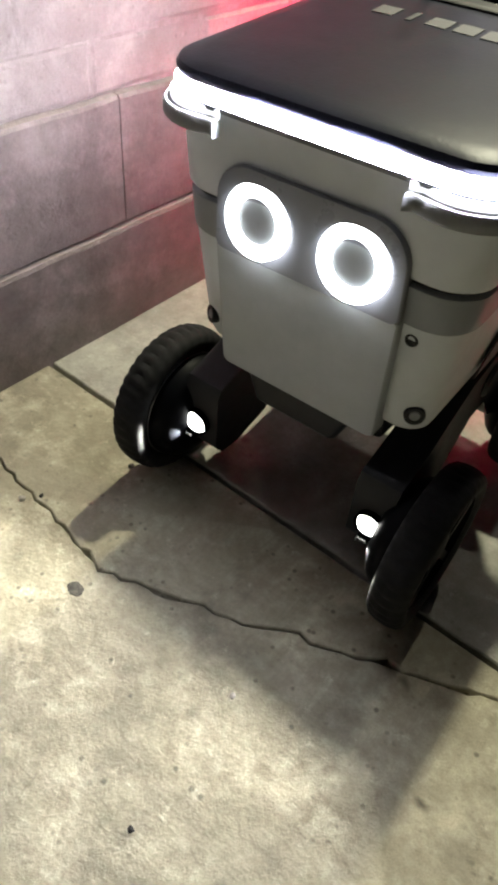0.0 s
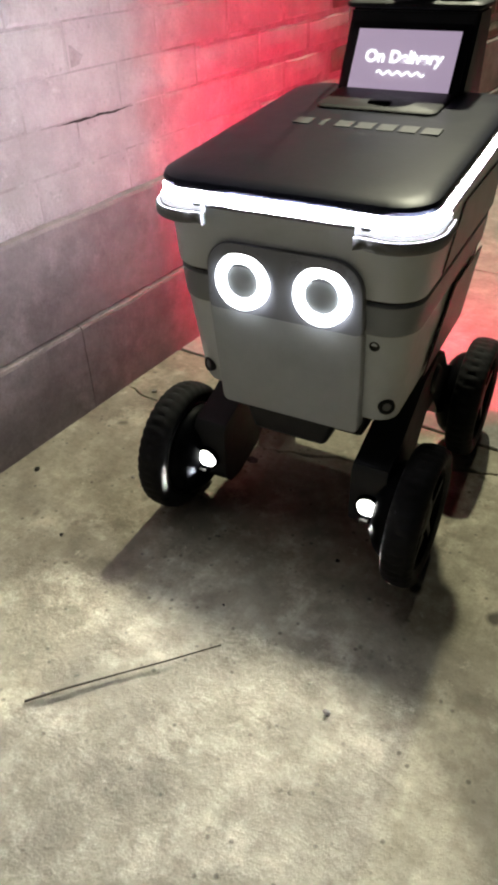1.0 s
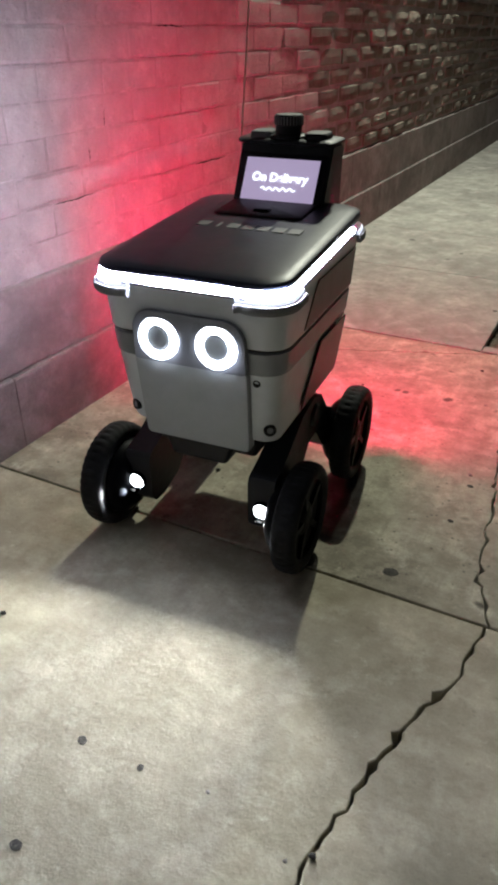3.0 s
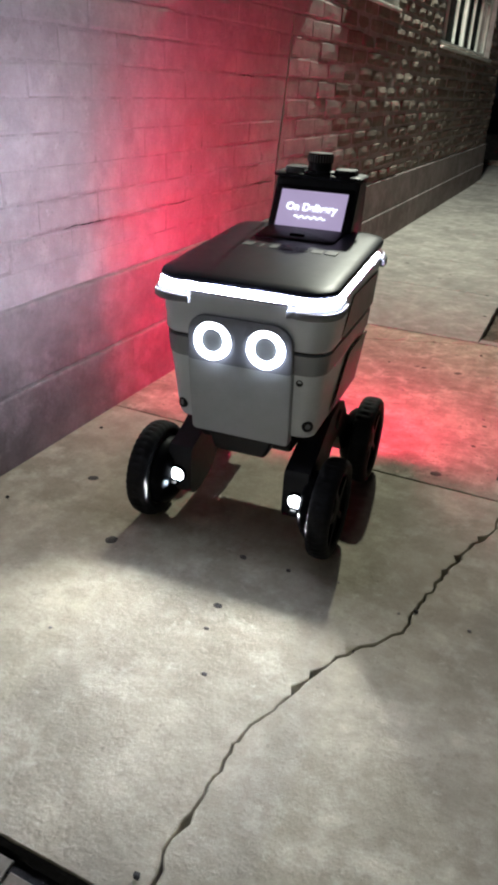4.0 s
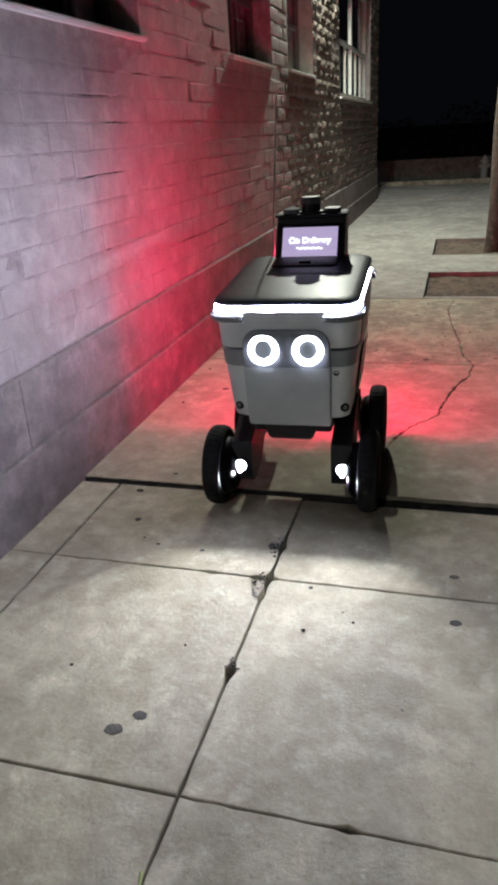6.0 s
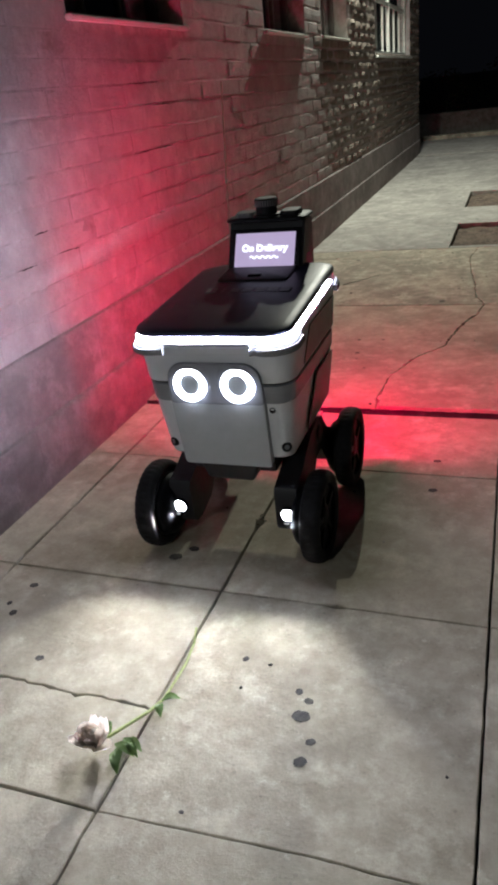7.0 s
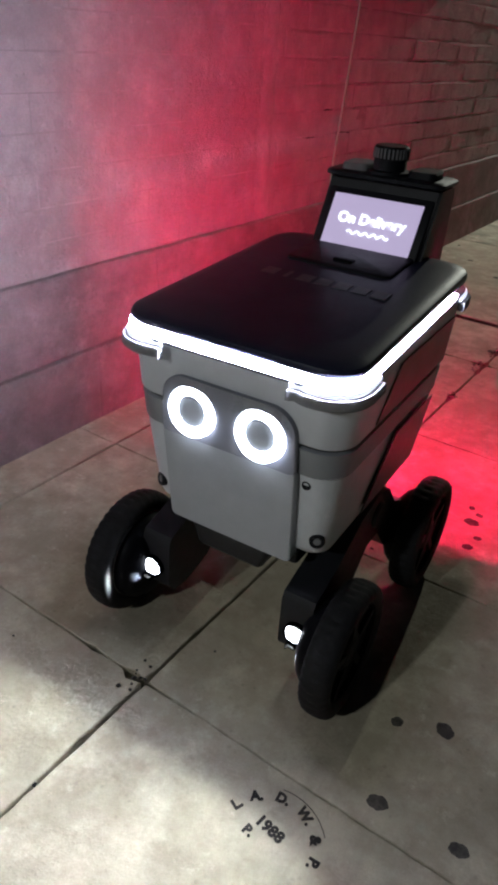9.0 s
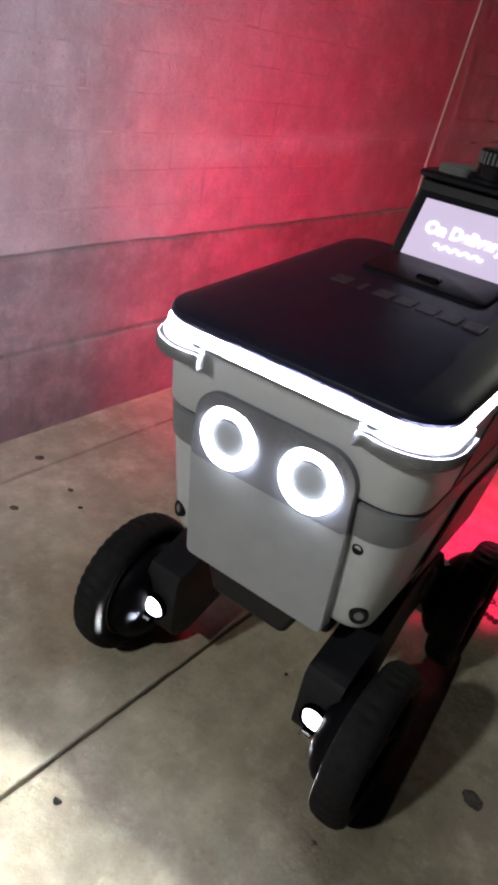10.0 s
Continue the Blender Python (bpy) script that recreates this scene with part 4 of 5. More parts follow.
def build_robot():
    robot = thing("delivery_robot", "grey four-wheeled delivery robot with glowing ring eyes and a screen", "robot")

    # lower tub, tapering towards the bottom
    bm = bmesh.new()
    loft(bm, [(0.352, body_outline(0.195, 0.060, 0.540, 0.035)), (0.360, body_outline(0.208, 0.046, 0.556, 0.042)), (0.372, body_outline(0.212, 0.040, 0.560, 0.044)), (0.47, body_outline(0.221, 0.027, 0.577, 0.047)), (0.556, body_outline(0.229, 0.016, 0.588, 0.05))])
    tub = part("tub", bm, "shell", robot, "light grey plastic tub", 35)
    bm = bmesh.new()
    loft(bm, [(0.557, body_outline(0.2325, 0.012, 0.592, 0.062)), (0.560, body_outline(0.2345, 0.010, 0.594, 0.062)), (0.614, body_outline(0.238, 0.005, 0.598, 0.062)), (0.617, body_outline(0.234, 0.009, 0.594, 0.062))])
    part("waist_band", bm, "band", robot, "darker grey band round the waist", 35)
    bm = bmesh.new()
    loft(bm, [(0.6175, body_outline(0.231, 0.012, 0.592, 0.06)), (0.624, body_outline(0.231, 0.012, 0.592, 0.06))])
    part("seam", bm, "black", robot)
    bm = bmesh.new()
    loft(bm, [(0.6245, body_outline(0.238, 0.006, 0.600, 0.062)), (0.629, body_outline(0.2405, 0.003, 0.602, 0.062)), (0.70, body_outline(0.243, -0.002, 0.612, 0.06)), (0.742, body_outline(0.246, -0.006, 0.620, 0.06)), (0.748, body_outline(0.246, -0.006, 0.620, 0.06))])
    lifted(bm, 0.63, 0.742)
    part("upper_shell", bm, "shell", robot, "light grey upper shell", 35)

    # dark graphics on both flanks
    for s in (1, -1):
        bm = bmesh.new()

        def flank(z):
            return 0.2185 + (z - 0.372) * (0.2325 - 0.214) / 0.184

        pts = [(0.20, 0.385), (0.50, 0.385), (0.53, 0.545), (0.30, 0.545)]
        a = [bm.verts.new((s * (flank(z) - 0.001), y, z)) for y, z in pts]
        b = [bm.verts.new((s * (flank(z) + 0.0022), y, z)) for y, z in pts]
        bm.faces.new(a)
        bm.faces.new(b)
        for i in range(4):
            bm.faces.new((a[i], a[(i + 1) % 4], b[(i + 1) % 4], b[i]))
        bmesh.ops.recalc_face_normals(bm, faces=bm.faces[:])
        part("flank_graphic", bm, "decal", robot, "dark printed graphic on the flank")
        bm = bmesh.new()
        pts = [(0.14, 0.633), (0.54, 0.633), (0.55, 0.735), (0.22, 0.735)]

        def upper(z):
            return 0.2405 + (z - 0.629) * 0.0035 / 0.071

        a = [bm.verts.new((s * (upper(z) - 0.001), y, z)) for y, z in pts]
        b = [bm.verts.new((s * (upper(z) + 0.0022), y, z)) for y, z in pts]
        bm.faces.new(a)
        bm.faces.new(b)
        for i in range(4):
            bm.faces.new((a[i], a[(i + 1) % 4], b[(i + 1) % 4], b[i]))
        bmesh.ops.recalc_face_normals(bm, faces=bm.faces[:])
        part("flank_graphic", bm, "decal", robot, "dark printed graphic on the flank")

    # front panel with the dark visor behind the eyes
    def plate(hx_low, hx_high, z0, z1, r, y_low, y_high, thick, mat, name, label):
        bm = bmesh.new()
        pts = []
        for cx, cz, a0 in ((hx_high - r, z1 - r, 0), (-hx_high + r, z1 - r, 90)):
            for i in range(9):
                a = radians(a0 + 90 * i / 8)
                pts.append((cx + r * math.cos(a), cz + r * math.sin(a)))
        rl = 0.012
        for cx, cz, a0 in ((-hx_low + rl, z0 + rl, 180), (hx_low - rl, z0 + rl, 270)):
            for i in range(5):
                a = radians(a0 + 90 * i / 4)
                pts.append((cx + rl * math.cos(a), cz + rl * math.sin(a)))

        def at(x, z, d):
            return (x, y_low + (y_high - y_low) * (z - z0) / (z1 - z0) - d, z)

        outer = [bm.verts.new(at(x, z, -0.02)) for x, z in pts]
        mid = [bm.verts.new(at(x, z, thick - 0.003)) for x, z in pts]
        inner = [bm.verts.new(at(x * 0.985, z + (0.5 * (z0 + z1) - z) * 0.012, thick)) for x, z in pts]
        for p, q in ((outer, mid), (mid, inner)):
            for i in range(len(p)):
                j = (i + 1) % len(p)
                bm.faces.new((p[i], p[j], q[j], q[i]))
        bm.faces.new(inner)
        bmesh.ops.recalc_face_normals(bm, faces=bm.faces[:])
        return part(name, bm, mat, robot, label, 35)

    plate(0.148, 0.152, 0.332, 0.560, 0.004, 0.034, 0.008, 0.010, "panel", "front_panel", "flat mid-grey front panel")
    plate(0.1525, 0.150, 0.556, 0.690, 0.055, 0.0095, 0.0015, 0.0122, "visor", "visor", "dark glossy visor behind the eyes")
    # glowing eyes
    for s in (-1, 1):
        bm = bmesh.new()
        m = pose(s * 0.0765, -0.0085, 0.621, 0, 0, -90) @ pose(0, 0, 0, 0, -4, 0)
        lathe(bm, [(-0.006, 0.0325), (0.004, 0.0335), (0.0055, 0.037), (0.0055, 0.048), (0.004, 0.0525), (-0.006, 0.0535), (-0.006, 0.0325)], m, 44)
        eye = part("eye_ring", bm, "eye", robot, "white glowing ring eye", 50)
        bm = bmesh.new()
        lathe(bm, [(-0.004, 0.032), (0.001, 0.032), (0.002, 0.02), (0.002, 0.0)], m, 30)
        # panel grey stands in for the ring's glare haze over a dark lens
        part("eye_lens", bm, "panel", eye, "lens inside the glowing ring, greyed to stand in for glare haze", 40)
    # bolts on the corners
    for x, y, z, r in ((0.196, 0.032, 0.400, 0.016), (-0.186, 0.030, 0.400, 0.016), (0.168, 0.020, 0.533, 0.010)):
        bm = bmesh.new()
        m = pose(x, y + 0.008 * (r > 0.012), z, 0, 0, -90) @ pose(0, 0, 0, 0, -6, math.copysign(30, x) if r > 0.012 else 0)
        lathe(bm, [(-0.014, r), (0.001, r), (0.0035, r * 0.88), (0.0035, r * 0.62), (0.001, r * 0.58), (0.001, 0)], m, 22)
        bolt = part("bolt", bm, "black", robot, "black rubber-rimmed bolt", 40)
        if r > 0.012:
            bm = bmesh.new()
            lathe(bm, [(0.0008, r * 0.52), (0.0028, r * 0.46), (0.0028, 0)], m, 16)
            part("bolt_head", bm, "bumper", bolt, "", 40)

    # lid with a lit rim
    hx, y0, y1 = 0.247, -0.022, 0.640
    bm = bmesh.new()
    loft(bm, [(0.7485, body_outline(hx - 0.012, y0 + 0.012, y1 - 0.012, 0.062)), (0.7500, body_outline(hx + 0.0025, y0 - 0.0025, y1 + 0.0025, 0.068)), (0.7565, body_outline(hx + 0.0025, y0 - 0.0025, y1 + 0.0025, 0.068))])
    lifted(bm, 0.70, 0.742)
    part("lid_rim", bm, "bumper", robot, "", 35)
    bm = bmesh.new()
    secs = []
    for z, inset in ((0.7730, 0.004), (0.7760, 0.001), (0.783, 0.0), (0.7890, 0.003), (0.7920, 0.010), (0.7945, 0.03), (0.796, 0.07), (0.7975, 0.12), (0.798, 0.17)):
        secs.append((z, body_outline(hx - inset, y0 + inset, y1 - inset, max(0.02, 0.068 - inset * 0.25))))
    loft(bm, secs)
    for v in bm.verts:
        k = min(1.0, max(0.0, (v.co.z - 0.7730) / 0.012))
        v.co.z += 0.058 * (v.co.y + 0.02) * k + 0.055 * max(0.0, v.co.y - 0.05) * (1 - k)
    lid = part("lid", bm, "lid", robot, "glossy near-black lid", 35)

    # the light strips lie between rim and lid
    def strip(pts, mat, label, lobes=0, drop=0.0):
        bm = bmesh.new()
        top, bot = [], []
        for i, (x, y) in enumerate(pts):
            a, b = pts[max(i - 1, 0)], pts[min(i + 1, len(pts) - 1)]
            n = Vector((b[1] - a[1], a[0] - b[0])).normalized() * 0.012
            row = []
            half = 0.00775 if drop else 0.0050
            if lobes:
                half *= 0.22 + 0.78 * abs(math.sin(math.pi * lobes * i / (len(pts) - 1))) ** 0.7
            for z, k in ((0.76475 - half - drop, 0.0), (0.76475 + half, 0.0), (0.76475 + half, -1.0), (0.76475 - half - drop, -1.0)):
                row.append(bm.verts.new((x + n.x * k, y + n.y * k, z)))
            top.append(row)
        for p, q in zip(top, top[1:]):
            for i in range(4):
                j = (i + 1) % 4
                bm.faces.new((p[i], p[j], q[j], q[i]))
        bm.faces.new(top[0])
        bm.faces.new(top[-1])
        bmesh.ops.recalc_face_normals(bm, faces=bm.faces[:])
        lifted(bm, 0.70, 0.742)
        return part("light_strip", bm, mat, robot, label)

    c = 0.066

    def arc(cx, cy, a0, a1, n=8):
        return [(cx + c * math.cos(radians(a0 + (a1 - a0) * i / n)), cy + c * math.sin(radians(a0 + (a1 - a0) * i / n))) for i in range(n + 1)]

    corner = arc(-hx + c, y0 + c, 180, 270)
    strip(corner + [(corner[-1][0] + (-0.096 - corner[-1][0]) * i / 8, y0) for i in range(1, 9)], "strip", "white light strip round the lid's front corner")
    strip([(-0.094, y0 - 0.002), (-0.02, y0 - 0.002)], "strip", "white light strip along the lid's front", 0, 0.0045)
    strip([(-0.016, y0 - 0.002), (0.112, y0 - 0.002)], "strip", "white light strip along the lid's front", 0, 0.0045)
    strip([(0.114 + (hx - c - 0.114) * i / 8, y0) for i in range(8)] + arc(hx - c, y0 + c, 270, 360), "strip", "white light strip round the lid's front corner")
    for s in (1, -1):
        seq = [(s * hx, y0 + c + 0.004 + (y1 - 2 * c - 0.03) * i / 48) for i in range(49)]
        strip(seq if s > 0 else seq[::-1], "side_strip", "wavy white light strip along the lid's side", 3)
    strip([(hx - c, y1), (-hx + c, y1)], "tail_strip", "red light strip along the lid's rear")
    for s in (1, -1):
        housing = part("tail_lamp", new_box(s * 0.160 - 0.018, s * 0.160 + 0.018, 0.545, 0.6175, 0.360, 0.580, 0.003), "black", robot, "upright tail lamp glowing red")
        part("tail_lens", new_box(s * 0.160 - 0.014, s * 0.160 + 0.014, 0.6160, 0.6200, 0.370, 0.570, 0.001), "tail", housing, "red glowing lens")

    # corner bumpers: white caps over grey rubber
    def bumper(sx, front):
        yc = (y0 + c) if front else (y1 - c)
        cx = sx * (hx - c)
        base = 270 if front else 90
        span = [base - sx * (48 if front else -48) * 1.0, base + sx * (88 if front else -88)]
        pts = []
        n = 12
        for i in range(n + 1):
            a = radians(span[0] + (span[1] - span[0]) * i / n)
            pts.append((cx + (c + 0.001) * math.cos(a), yc + (c + 0.001) * math.sin(a), math.cos(a), math.sin(a)))
        a0 = pts[0]
        lead = [(sx * 0.135, (y0 - 0.001) if front else (y1 + 0.001), 0.0, -1.0 if front else 1.0)]
        pts = lead + [p for p in pts if (p[0] * sx > 0.15)]
        ends = [(sx * (hx + 0.001), yc + (0.05 if front else -0.03), sx, 0.0)]
        pts = pts + ends

        def sweep(za, zb, out, mat, name, label):
            bm = bmesh.new()
            rows = []
            for x, y, nx, ny in pts:
                prof = ((0.0, za), (out * 0.85, za), (out, za + 0.003), (out, zb - 0.003), (out * 0.85, zb), (0.0, zb))
                rows.append([bm.verts.new((x + nx * d, y + ny * d, z)) for d, z in prof])
            for p, q in zip(rows, rows[1:]):
                for i in range(6):
                    j = (i + 1) % 6
                    bm.faces.new((p[i], p[j], q[j], q[i]))
            bm.faces.new(rows[0])
            bm.faces.new(rows[-1])
            bmesh.ops.recalc_face_normals(bm, faces=bm.faces[:])
            lifted(bm, 0.70, 0.722)
            return part(name, bm, mat, robot, label, 50)

        sweep(0.722, 0.7425, 0.016, "bumper", "bumper", "grey rubber corner bumper")
        # caps get a faint glow of their own to look lit by the strip
        sweep(0.743, 0.7535, 0.006, "bumper_white", "bumper_cap", "white cap of the corner bumper with a faint added glow")

    for sx in (1, -1):
        for front in (True, False):
            bumper(sx, front)

    # the maker's name on the lid, as plain bars
    n = 7
    for i in range(n):
        x = -0.128 + 0.296 * (i + 0.5) / n
        w = 0.009 if i == 1 else 0.033
        m = Matrix.Translation((x, 0.322, 0.7985 + 0.058 * 0.342)) @ Matrix.Rotation(math.atan(0.058), 4, "X")
        part("lid_print", new_box(-w / 2, w / 2, -0.019, 0.019, -0.004, 0.0006, 0.0, 1, m), "logo", lid, "grey printed bar")

    # head with the screen
    bm = bmesh.new()
    prof = [(0.545, 0.795), (0.548, 0.812), (0.566, 0.822), (0.640, 0.966), (0.640, 0.978), (0.735, 0.978), (0.748, 0.960), (0.735, 0.770), (0.60, 0.765)]
    ring = [[bm.verts.new((x, y, z)) for y, z in prof] for x in (-0.138, 0.138)]
    bm.faces.new(ring[0])
    bm.faces.new(ring[1])
    for i in range(len(prof)):
        j = (i + 1) % len(prof)
        bm.faces.new((ring[0][i], ring[0][j], ring[1][j], ring[1][i]))
    bmesh.ops.recalc_face_normals(bm, faces=bm.faces[:])
    bmesh.ops.bevel(bm, geom=bm.edges[:], offset=0.005, segments=2, affect="EDGES")
    head = part("head", bm, "black", robot, "black sensor head with a sloping face", 35)
    # the plane of the screen
    lo, hi = Vector((0, 0.561, 0.828)), Vector((0, 0.625, 0.939))
    slope = (hi - lo).normalized()
    out = Vector((0, -slope.z, slope.y))
    centre = (lo + hi) / 2 + out * 0.006
    height = (hi - lo).length
    face = Matrix.Translation(centre) @ Matrix((Vector((1, 0, 0)), slope, out)).transposed().to_4x4()
    bm = bmesh.new()
    loft(bm, [(0.790, rounded(0.126, 0.412, 0.600, 0.022)), (0.8010, rounded(0.126, 0.412, 0.600, 0.022)), (0.8035, rounded(0.122, 0.416, 0.596, 0.020))])
    for v in bm.verts:
        v.co.z += 0.058 * (v.co.y + 0.02)
    part("head_tray", bm, "black", head, "black tray in front of the screen", 35)
    part("head_bezel", new_box(-0.130, 0.130, -height / 2 - 0.010, height / 2 + 0.016, -0.022, -0.002, 0.004, 2, face), "black", head, "", 35)
    screen = part("screen", new_box(-0.1105, 0.1105, -height / 2, height / 2, -0.004, 0.0, 0.001, 1, face), "screen", robot, "lavender glowing screen")
    part("screen_camera", new_box(-0.024, 0.024, 0.446, 0.474, 0.822, 0.837, 0.006, 3), "hub", head, "small black camera below the screen", 35)
    cu = bpy.data.curves.new("lettering", "FONT")
    cu.body, cu.size, cu.offset, cu.extrude = "On Delivery", 0.0335, 0.0009, 0.0004
    cu.align_x, cu.align_y = "CENTER", "CENTER"
    text = new("lettering", cu)
    cu.materials.append(M["screen_text"])
    text.parent = screen
    text.matrix_basis = face @ pose(0, 0.008, 0.0012)
    text["label"] = "white words on the screen"
    bm = bmesh.new()
    tube(bm, [face @ Vector((-0.052 + 0.104 * i / 60, -0.0235 + 0.0035 * math.sin(2 * math.pi * 5 * i / 60), 0.0012)) for i in range(61)], 0.0020, 6)
    part("wavy_line", bm, "screen_text", screen, "white wavy line", 60)
    # roof plate of the head
    bm = bmesh.new()
    loft(bm, [(0.9785, rounded(0.140, 0.622, 0.742, 0.02)), (0.981, rounded(0.146, 0.616, 0.750, 0.024)), (0.988, rounded(0.146, 0.616, 0.750, 0.024)), (0.992, rounded(0.140, 0.622, 0.742, 0.022))])
    part("head_plate", bm, "black", head, "", 35)
    for x in (-0.082, 0.082):
        bm = bmesh.new()
        loft(bm, [(z, [(px + x, py) for px, py in rounded(hx2, 0.640, 0.720, 0.018)]) for z, hx2 in ((0.9925, 0.034), (1.004, 0.034), (1.008, 0.030))])
        part("antenna_pod", bm, "bumper" if x < 0 else "black", head, "", 35)
    # laser scanner
    up = pose(-0.004, 0.668, 0) @ Matrix.Rotation(-math.pi / 2, 4, "Y")
    bm = bmesh.new()
    lathe(bm, [(0.9925, 0), (0.9925, 0.052), (0.999, 0.052), (1.001, 0.038), (1.024, 0.038), (1.025, 0.0415)], up, 36)
    lidar = part("laser_scanner", bm, "black", robot, "black turning laser scanner with a ribbed cap", 35)
    bm = bmesh.new()
    lathe(bm, [(1.0252, 0.0395), (1.050, 0.0395), (1.053, 0.036), (1.053, 0)], up, 36)
    part("scanner_cap", bm, "black", lidar, "", 35)
    bm = bmesh.new()
    for i in range(28):
        a = 2 * math.pi * i / 28
        box(bm, 0.0385, 0.0418, -0.0022, 0.0022, 1.027, 1.048, pose(-0.004, 0.668, 0) @ Matrix.Rotation(a, 4, "Z"))
    part("cap_ribs", bm, "bumper", lidar, "grey ribs round the cap")
    # whip antenna
    bm = bmesh.new()
    tube(bm, [(-0.166, 0.70, 0.790), (-0.163, 0.70, 1.0), (-0.149, 0.70, 1.2), (-0.134, 0.70, 1.43)], 0.0035, 8, 0.002)
    whip = part("whip_antenna", bm, "whip", robot, "thin pale whip antenna", 60)
    bm = bmesh.new()
    lathe(bm, [(0.74, 0), (0.74, 0.012), (0.80, 0.012), (0.81, 0.006), (0.81, 0)], pose(-0.166, 0.70, 0) @ Matrix.Rotation(-math.pi / 2, 4, "Y"), 16)
    box(bm, -0.175, -0.10, 0.63, 0.71, 0.742, 0.752)
    part("antenna_base", bm, "black", whip, "", 40)
    # lid hinge block under the head
    part("head_mount", new_box(-0.135, 0.135, 0.641, 0.735, 0.745, 0.800, 0.006), "black", robot, "", 35)

    # underbody
    part("belly", new_box(-0.144, 0.144, 0.075, 0.560, 0.285, 0.351, 0.012), "black", robot, "black belly box", 35)
    bm = bmesh.new()
    loft(bm, [(0.275, rounded(0.075, 0.035, 0.12, 0.01)), (0.284, rounded(0.082, 0.028, 0.13, 0.012)), (0.330, rounded(0.100, 0.028, 0.14, 0.012))])
    part("chin_sensor", bm, "black", robot, "black sensor box under the chin", 35)
    # rocker arms, lamps and wheels
    for s in (-1, 1):
        xa, xb = s * 0.146, s * 0.220
        bm = bmesh.new()
        prof = [(0.018, 0.118), (0.013, 0.132), (0.013, 0.246), (0.022, 0.262), (0.110, 0.290), (0.230, 0.350), (0.320, 0.365), (0.390, 0.345), (0.450, 0.275), (0.545, 0.225), (0.575, 0.195), (0.575, 0.125), (0.540, 0.100), (0.430, 0.150), (0.350, 0.238), (0.290, 0.238), (0.170, 0.120), (0.080, 0.096), (0.035, 0.100)]
        ring = [[bm.verts.new((x, y, z)) for y, z in prof] for x in (xa, xb)]
        bm.faces.new(ring[0])
        bm.faces.new(ring[1])
        for i in range(len(prof)):
            j = (i + 1) % len(prof)
            bm.faces.new((ring[0][i], ring[0][j], ring[1][j], ring[1][i]))
        bmesh.ops.recalc_face_normals(bm, faces=bm.faces[:])
        bmesh.ops.triangulate(bm, faces=[f for f in bm.faces if len(f.verts) > 4])
        arm = part("rocker_arm", bm, "black", robot, "black rocker arm", 30)
        bm = bmesh.new()
        lathe(bm, [(0.120, 0.0), (0.120, 0.035), (0.222, 0.035), (0.228, 0.028), (0.228, 0)], pose(0, 0.33, 0.305, 0, 0, 0 if s > 0 else 180), 24)
        part("pivot", bm, "black", arm, "", 40)
        bm = bmesh.new()
        m = pose(s * 0.189, 0.010, 0.172, 0, 0, -90)
        lathe(bm, [(-0.012, 0.0272), (0.0095, 0.0272), (0.0105, 0.0262), (0.0105, 0.0245), (0.0095, 0.0238), (-0.0035, 0.0218), (-0.0035, 0)], m, 26)
        bmesh.ops.recalc_face_normals(bm, faces=bm.faces[:])
        lamp_ring = part("lamp_housing", bm, "lamp_black", robot, "round headlamp on the arm", 40)
        bm = bmesh.new()
        lathe(bm, [(0.0040, 0.0226), (0.0100, 0.0196), (0.0140, 0.0122), (0.0155, 0)], m, 24)
        part("lamp_lens", bm, "head_lamp", lamp_ring, "white glowing lamp lens", 60)
        # slit added to throw the lens's light; lips and cheeks added to cut it
        xl = s * 0.189
        part("added_beam_slit", new_box(xl - 0.006, xl + 0.006, -0.0045, 0.004, 0.1500, 0.1545), "beam", lamp_ring, "hidden bright slit added to throw the lamp's beam")
        for z0, z1 in ((0.1465, 0.1490), (0.1555, 0.1570)):
            part("beam_block_lip", new_box(xl - 0.010, xl + 0.010, -0.0135, 0.004, z0, z1), "lamp_black", lamp_ring)
        part("beam_block_cheek", new_box(xl - s * 0.0092 - 0.0008, xl - s * 0.0092 + 0.0008, -0.0200, 0.004, 0.1465, 0.1570), "lamp_black", lamp_ring)
        part("beam_block_cheek", new_box(xl + s * 0.0092 - 0.0008, xl + s * 0.0092 + 0.0008, -0.0145, 0.004, 0.1465, 0.1570), "lamp_black", lamp_ring)
        for yc in (FRONT_Y, REAR_Y):
            bm = bmesh.new()
            lathe(bm, [(0.200, 0), (0.200, 0.050), (0.206, 0.074), (0.217, 0.092), (0.230, 0.103), (0.246, 0.108), (0.2545, 0.108), (0.2545, 0)], pose(0, yc, WHEEL_R, 0, 0, 0 if s > 0 else 180), 36)
            part("hub_motor", bm, "hub", robot, "black domed hub motor", 35)
    wheels = []
    for s in (-1, 1):
        for yc in (FRONT_Y, REAR_Y):
            wheels.append(build_wheel(robot, s, yc))
    return robot, wheels


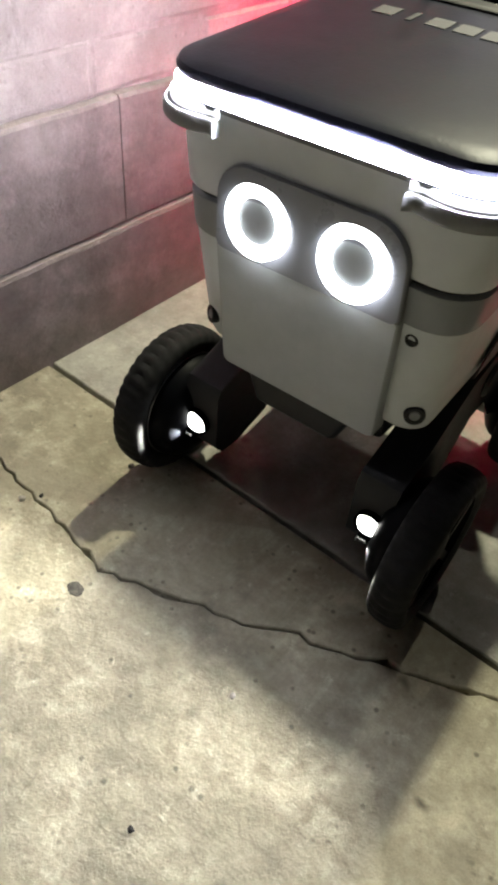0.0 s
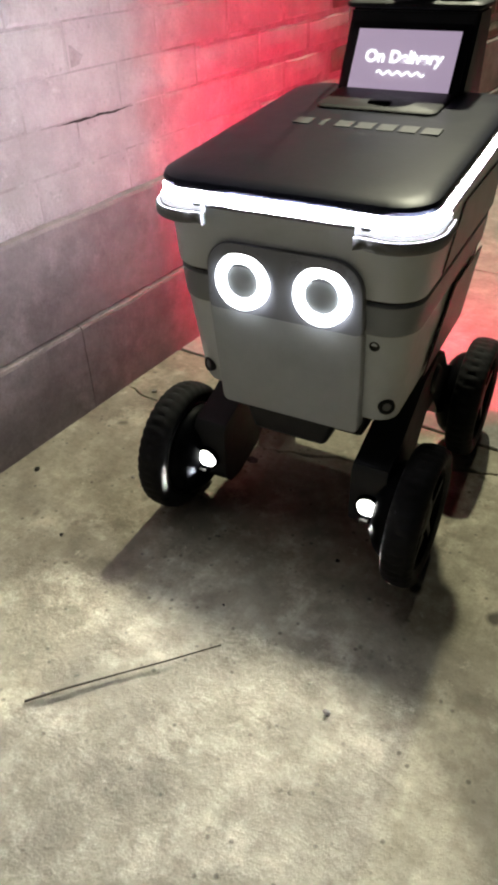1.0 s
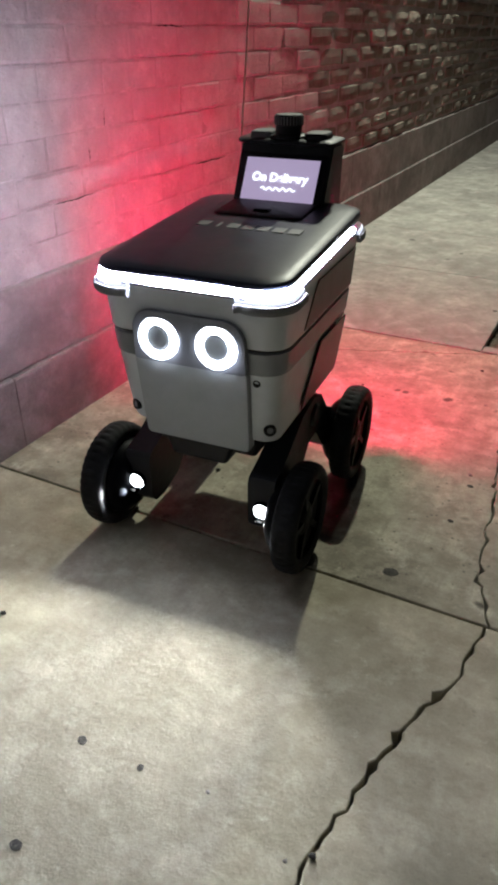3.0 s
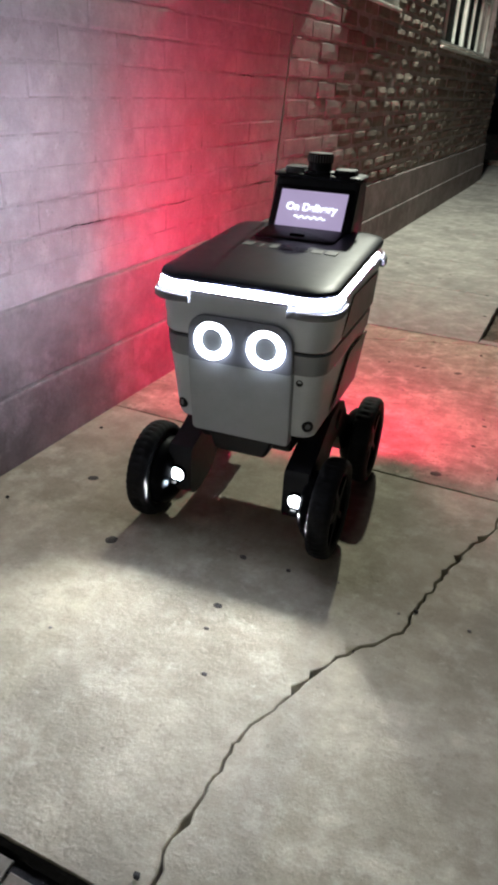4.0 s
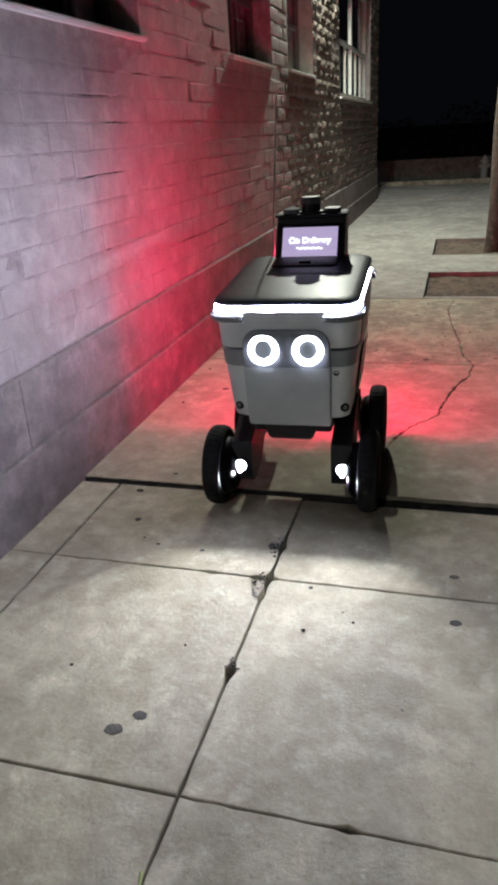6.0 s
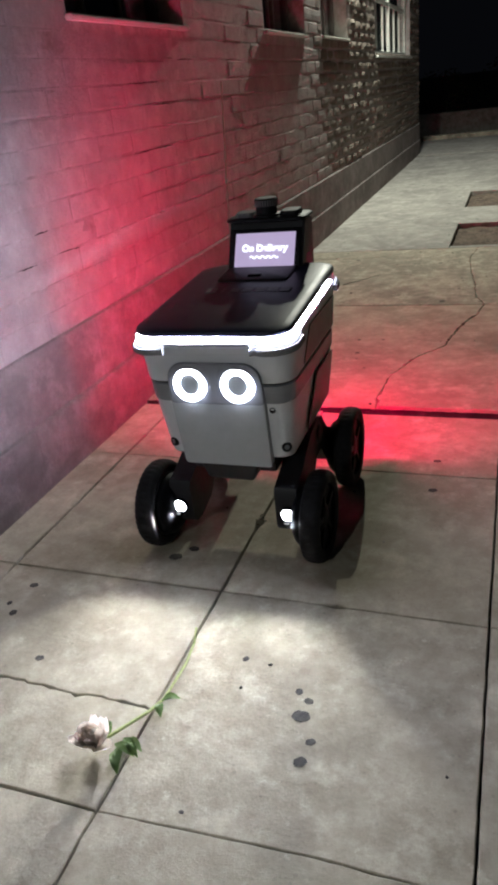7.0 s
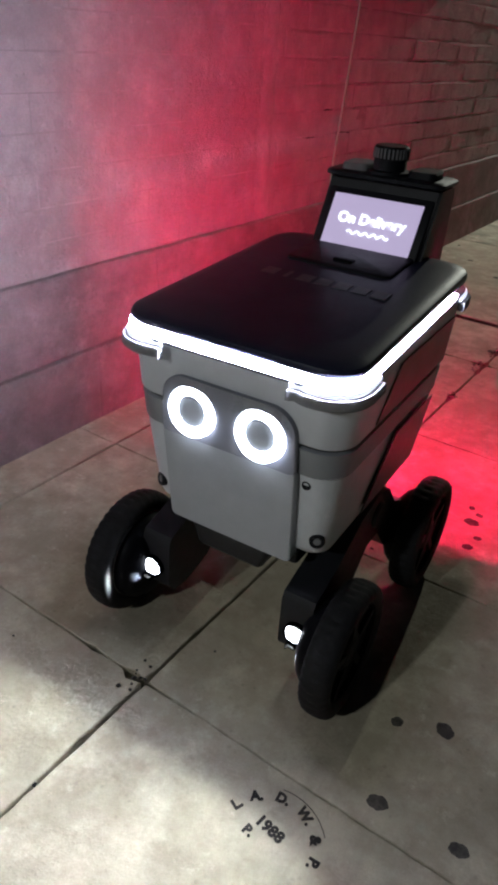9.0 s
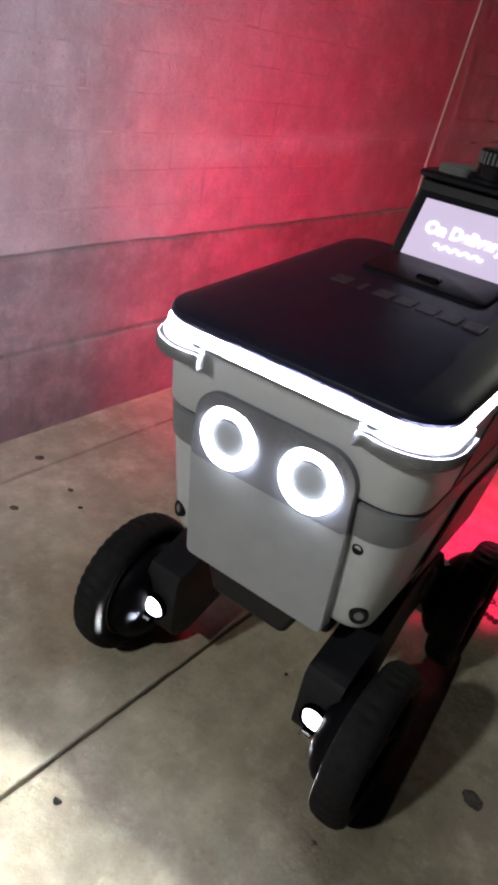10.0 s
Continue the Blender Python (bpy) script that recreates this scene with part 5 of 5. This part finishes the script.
def build_wheel(robot, s, yc):
    bm = bmesh.new()
    lathe(bm, [(-0.022, 0), (-0.022, 0.045), (-0.018, 0.050), (-0.018, 0.106), (-0.026, 0.111), (-0.026, 0.120), (0.026, 0.120), (0.026, 0.111), (0.014, 0.106), (0.010, 0.05), (0.020, 0.040), (0.024, 0.02), (0.024, 0)], pose(0, 0, 0), 40)
    wheel = part("wheel", bm, "hub", robot, "black wheel with a rubber tyre", 35)
    wheel.matrix_basis = pose(s * WHEEL_X, yc, WHEEL_R, 0, 0, 0 if s > 0 else 180)
    bm = bmesh.new()
    prof = [(-0.026, 0.112), (-0.031, 0.119), (-0.0335, 0.130), (-0.0315, 0.140), (-0.024, 0.1470), (-0.012, 0.1503), (-0.003, 0.151), (0.003, 0.151), (0.012, 0.1503), (0.024, 0.1470), (0.0315, 0.140), (0.0335, 0.130), (0.031, 0.119), (0.026, 0.112)]
    lathe(bm, prof, pose(0, 0, 0), 120)
    for v in bm.verts:
        r = math.hypot(v.co.y, v.co.z)
        if r > 0.137:
            k = math.degrees(math.atan2(v.co.z, v.co.y)) + 190 * abs(v.co.x)
            if (k % 9.0) < 3.2 and abs(v.co.x) > 0.002:
                v.co.y, v.co.z = v.co.y * (1 - 0.0034 / r), v.co.z * (1 - 0.0034 / r)
    part("tyre", bm, "tyre", wheel, "black treaded rubber tyre", 40)
    for i in range(5):
        bm = bmesh.new()
        box(bm, 0.012, 0.022, -0.009, 0.009, 0.035, 0.110, Matrix.Rotation(2 * math.pi * i / 5, 4, "X"))
        part("spoke", bm, "hub", wheel)
    bm = bmesh.new()
    lathe(bm, [(-0.0275, 0.1075), (-0.0285, 0.1090), (-0.0275, 0.1105), (-0.0262, 0.1090), (-0.0275, 0.1075)], pose(0, 0, 0), 60)
    part("rim_ring", bm, "metal", wheel, "thin metal rim ring", 40)
    return wheel


# ---------------- everything in place ----------------
ground_sheet()
robot, wheels = build_robot()
for i, (a, b, s, h) in enumerate(OPENINGS):
    window(i + 1, a, b, s, h, i == 3)
end_return()
far_end()
for y0, y1 in ((0.105, 1.135), (2.09, 3.23)):
    tree_well(y0, y1)
flower()
twig()
pavement_stamp()
pavement_stains()
litter()
plaster_ridge()
paint_cracks()
wall_backing()
plinth_blocks()
pavement_slabs()
wall_bricks()


def motions():
    rows = [(t, pose(x, y, LOW if y < -4 else 0.0, 0, 0, a)) for t, x, y, a in ROBOT_ROWS]
    walk(robot, rows)
    ts, ys = [r[0] for r in ROBOT_ROWS], [r[2] for r in ROBOT_ROWS]
    for wheel in wheels:
        base = wheel.matrix_basis.copy()
        side = 1 if base.translation.x > 0 else -1
        roll = []
        for i in range(101):
            t = i * 0.1
            turn = -float(np.interp(t, ts, ys)) / WHEEL_R
            roll.append((t, base @ Matrix.Rotation(side * turn, 4, "X")))
        walk(wheel, roll)


motions()
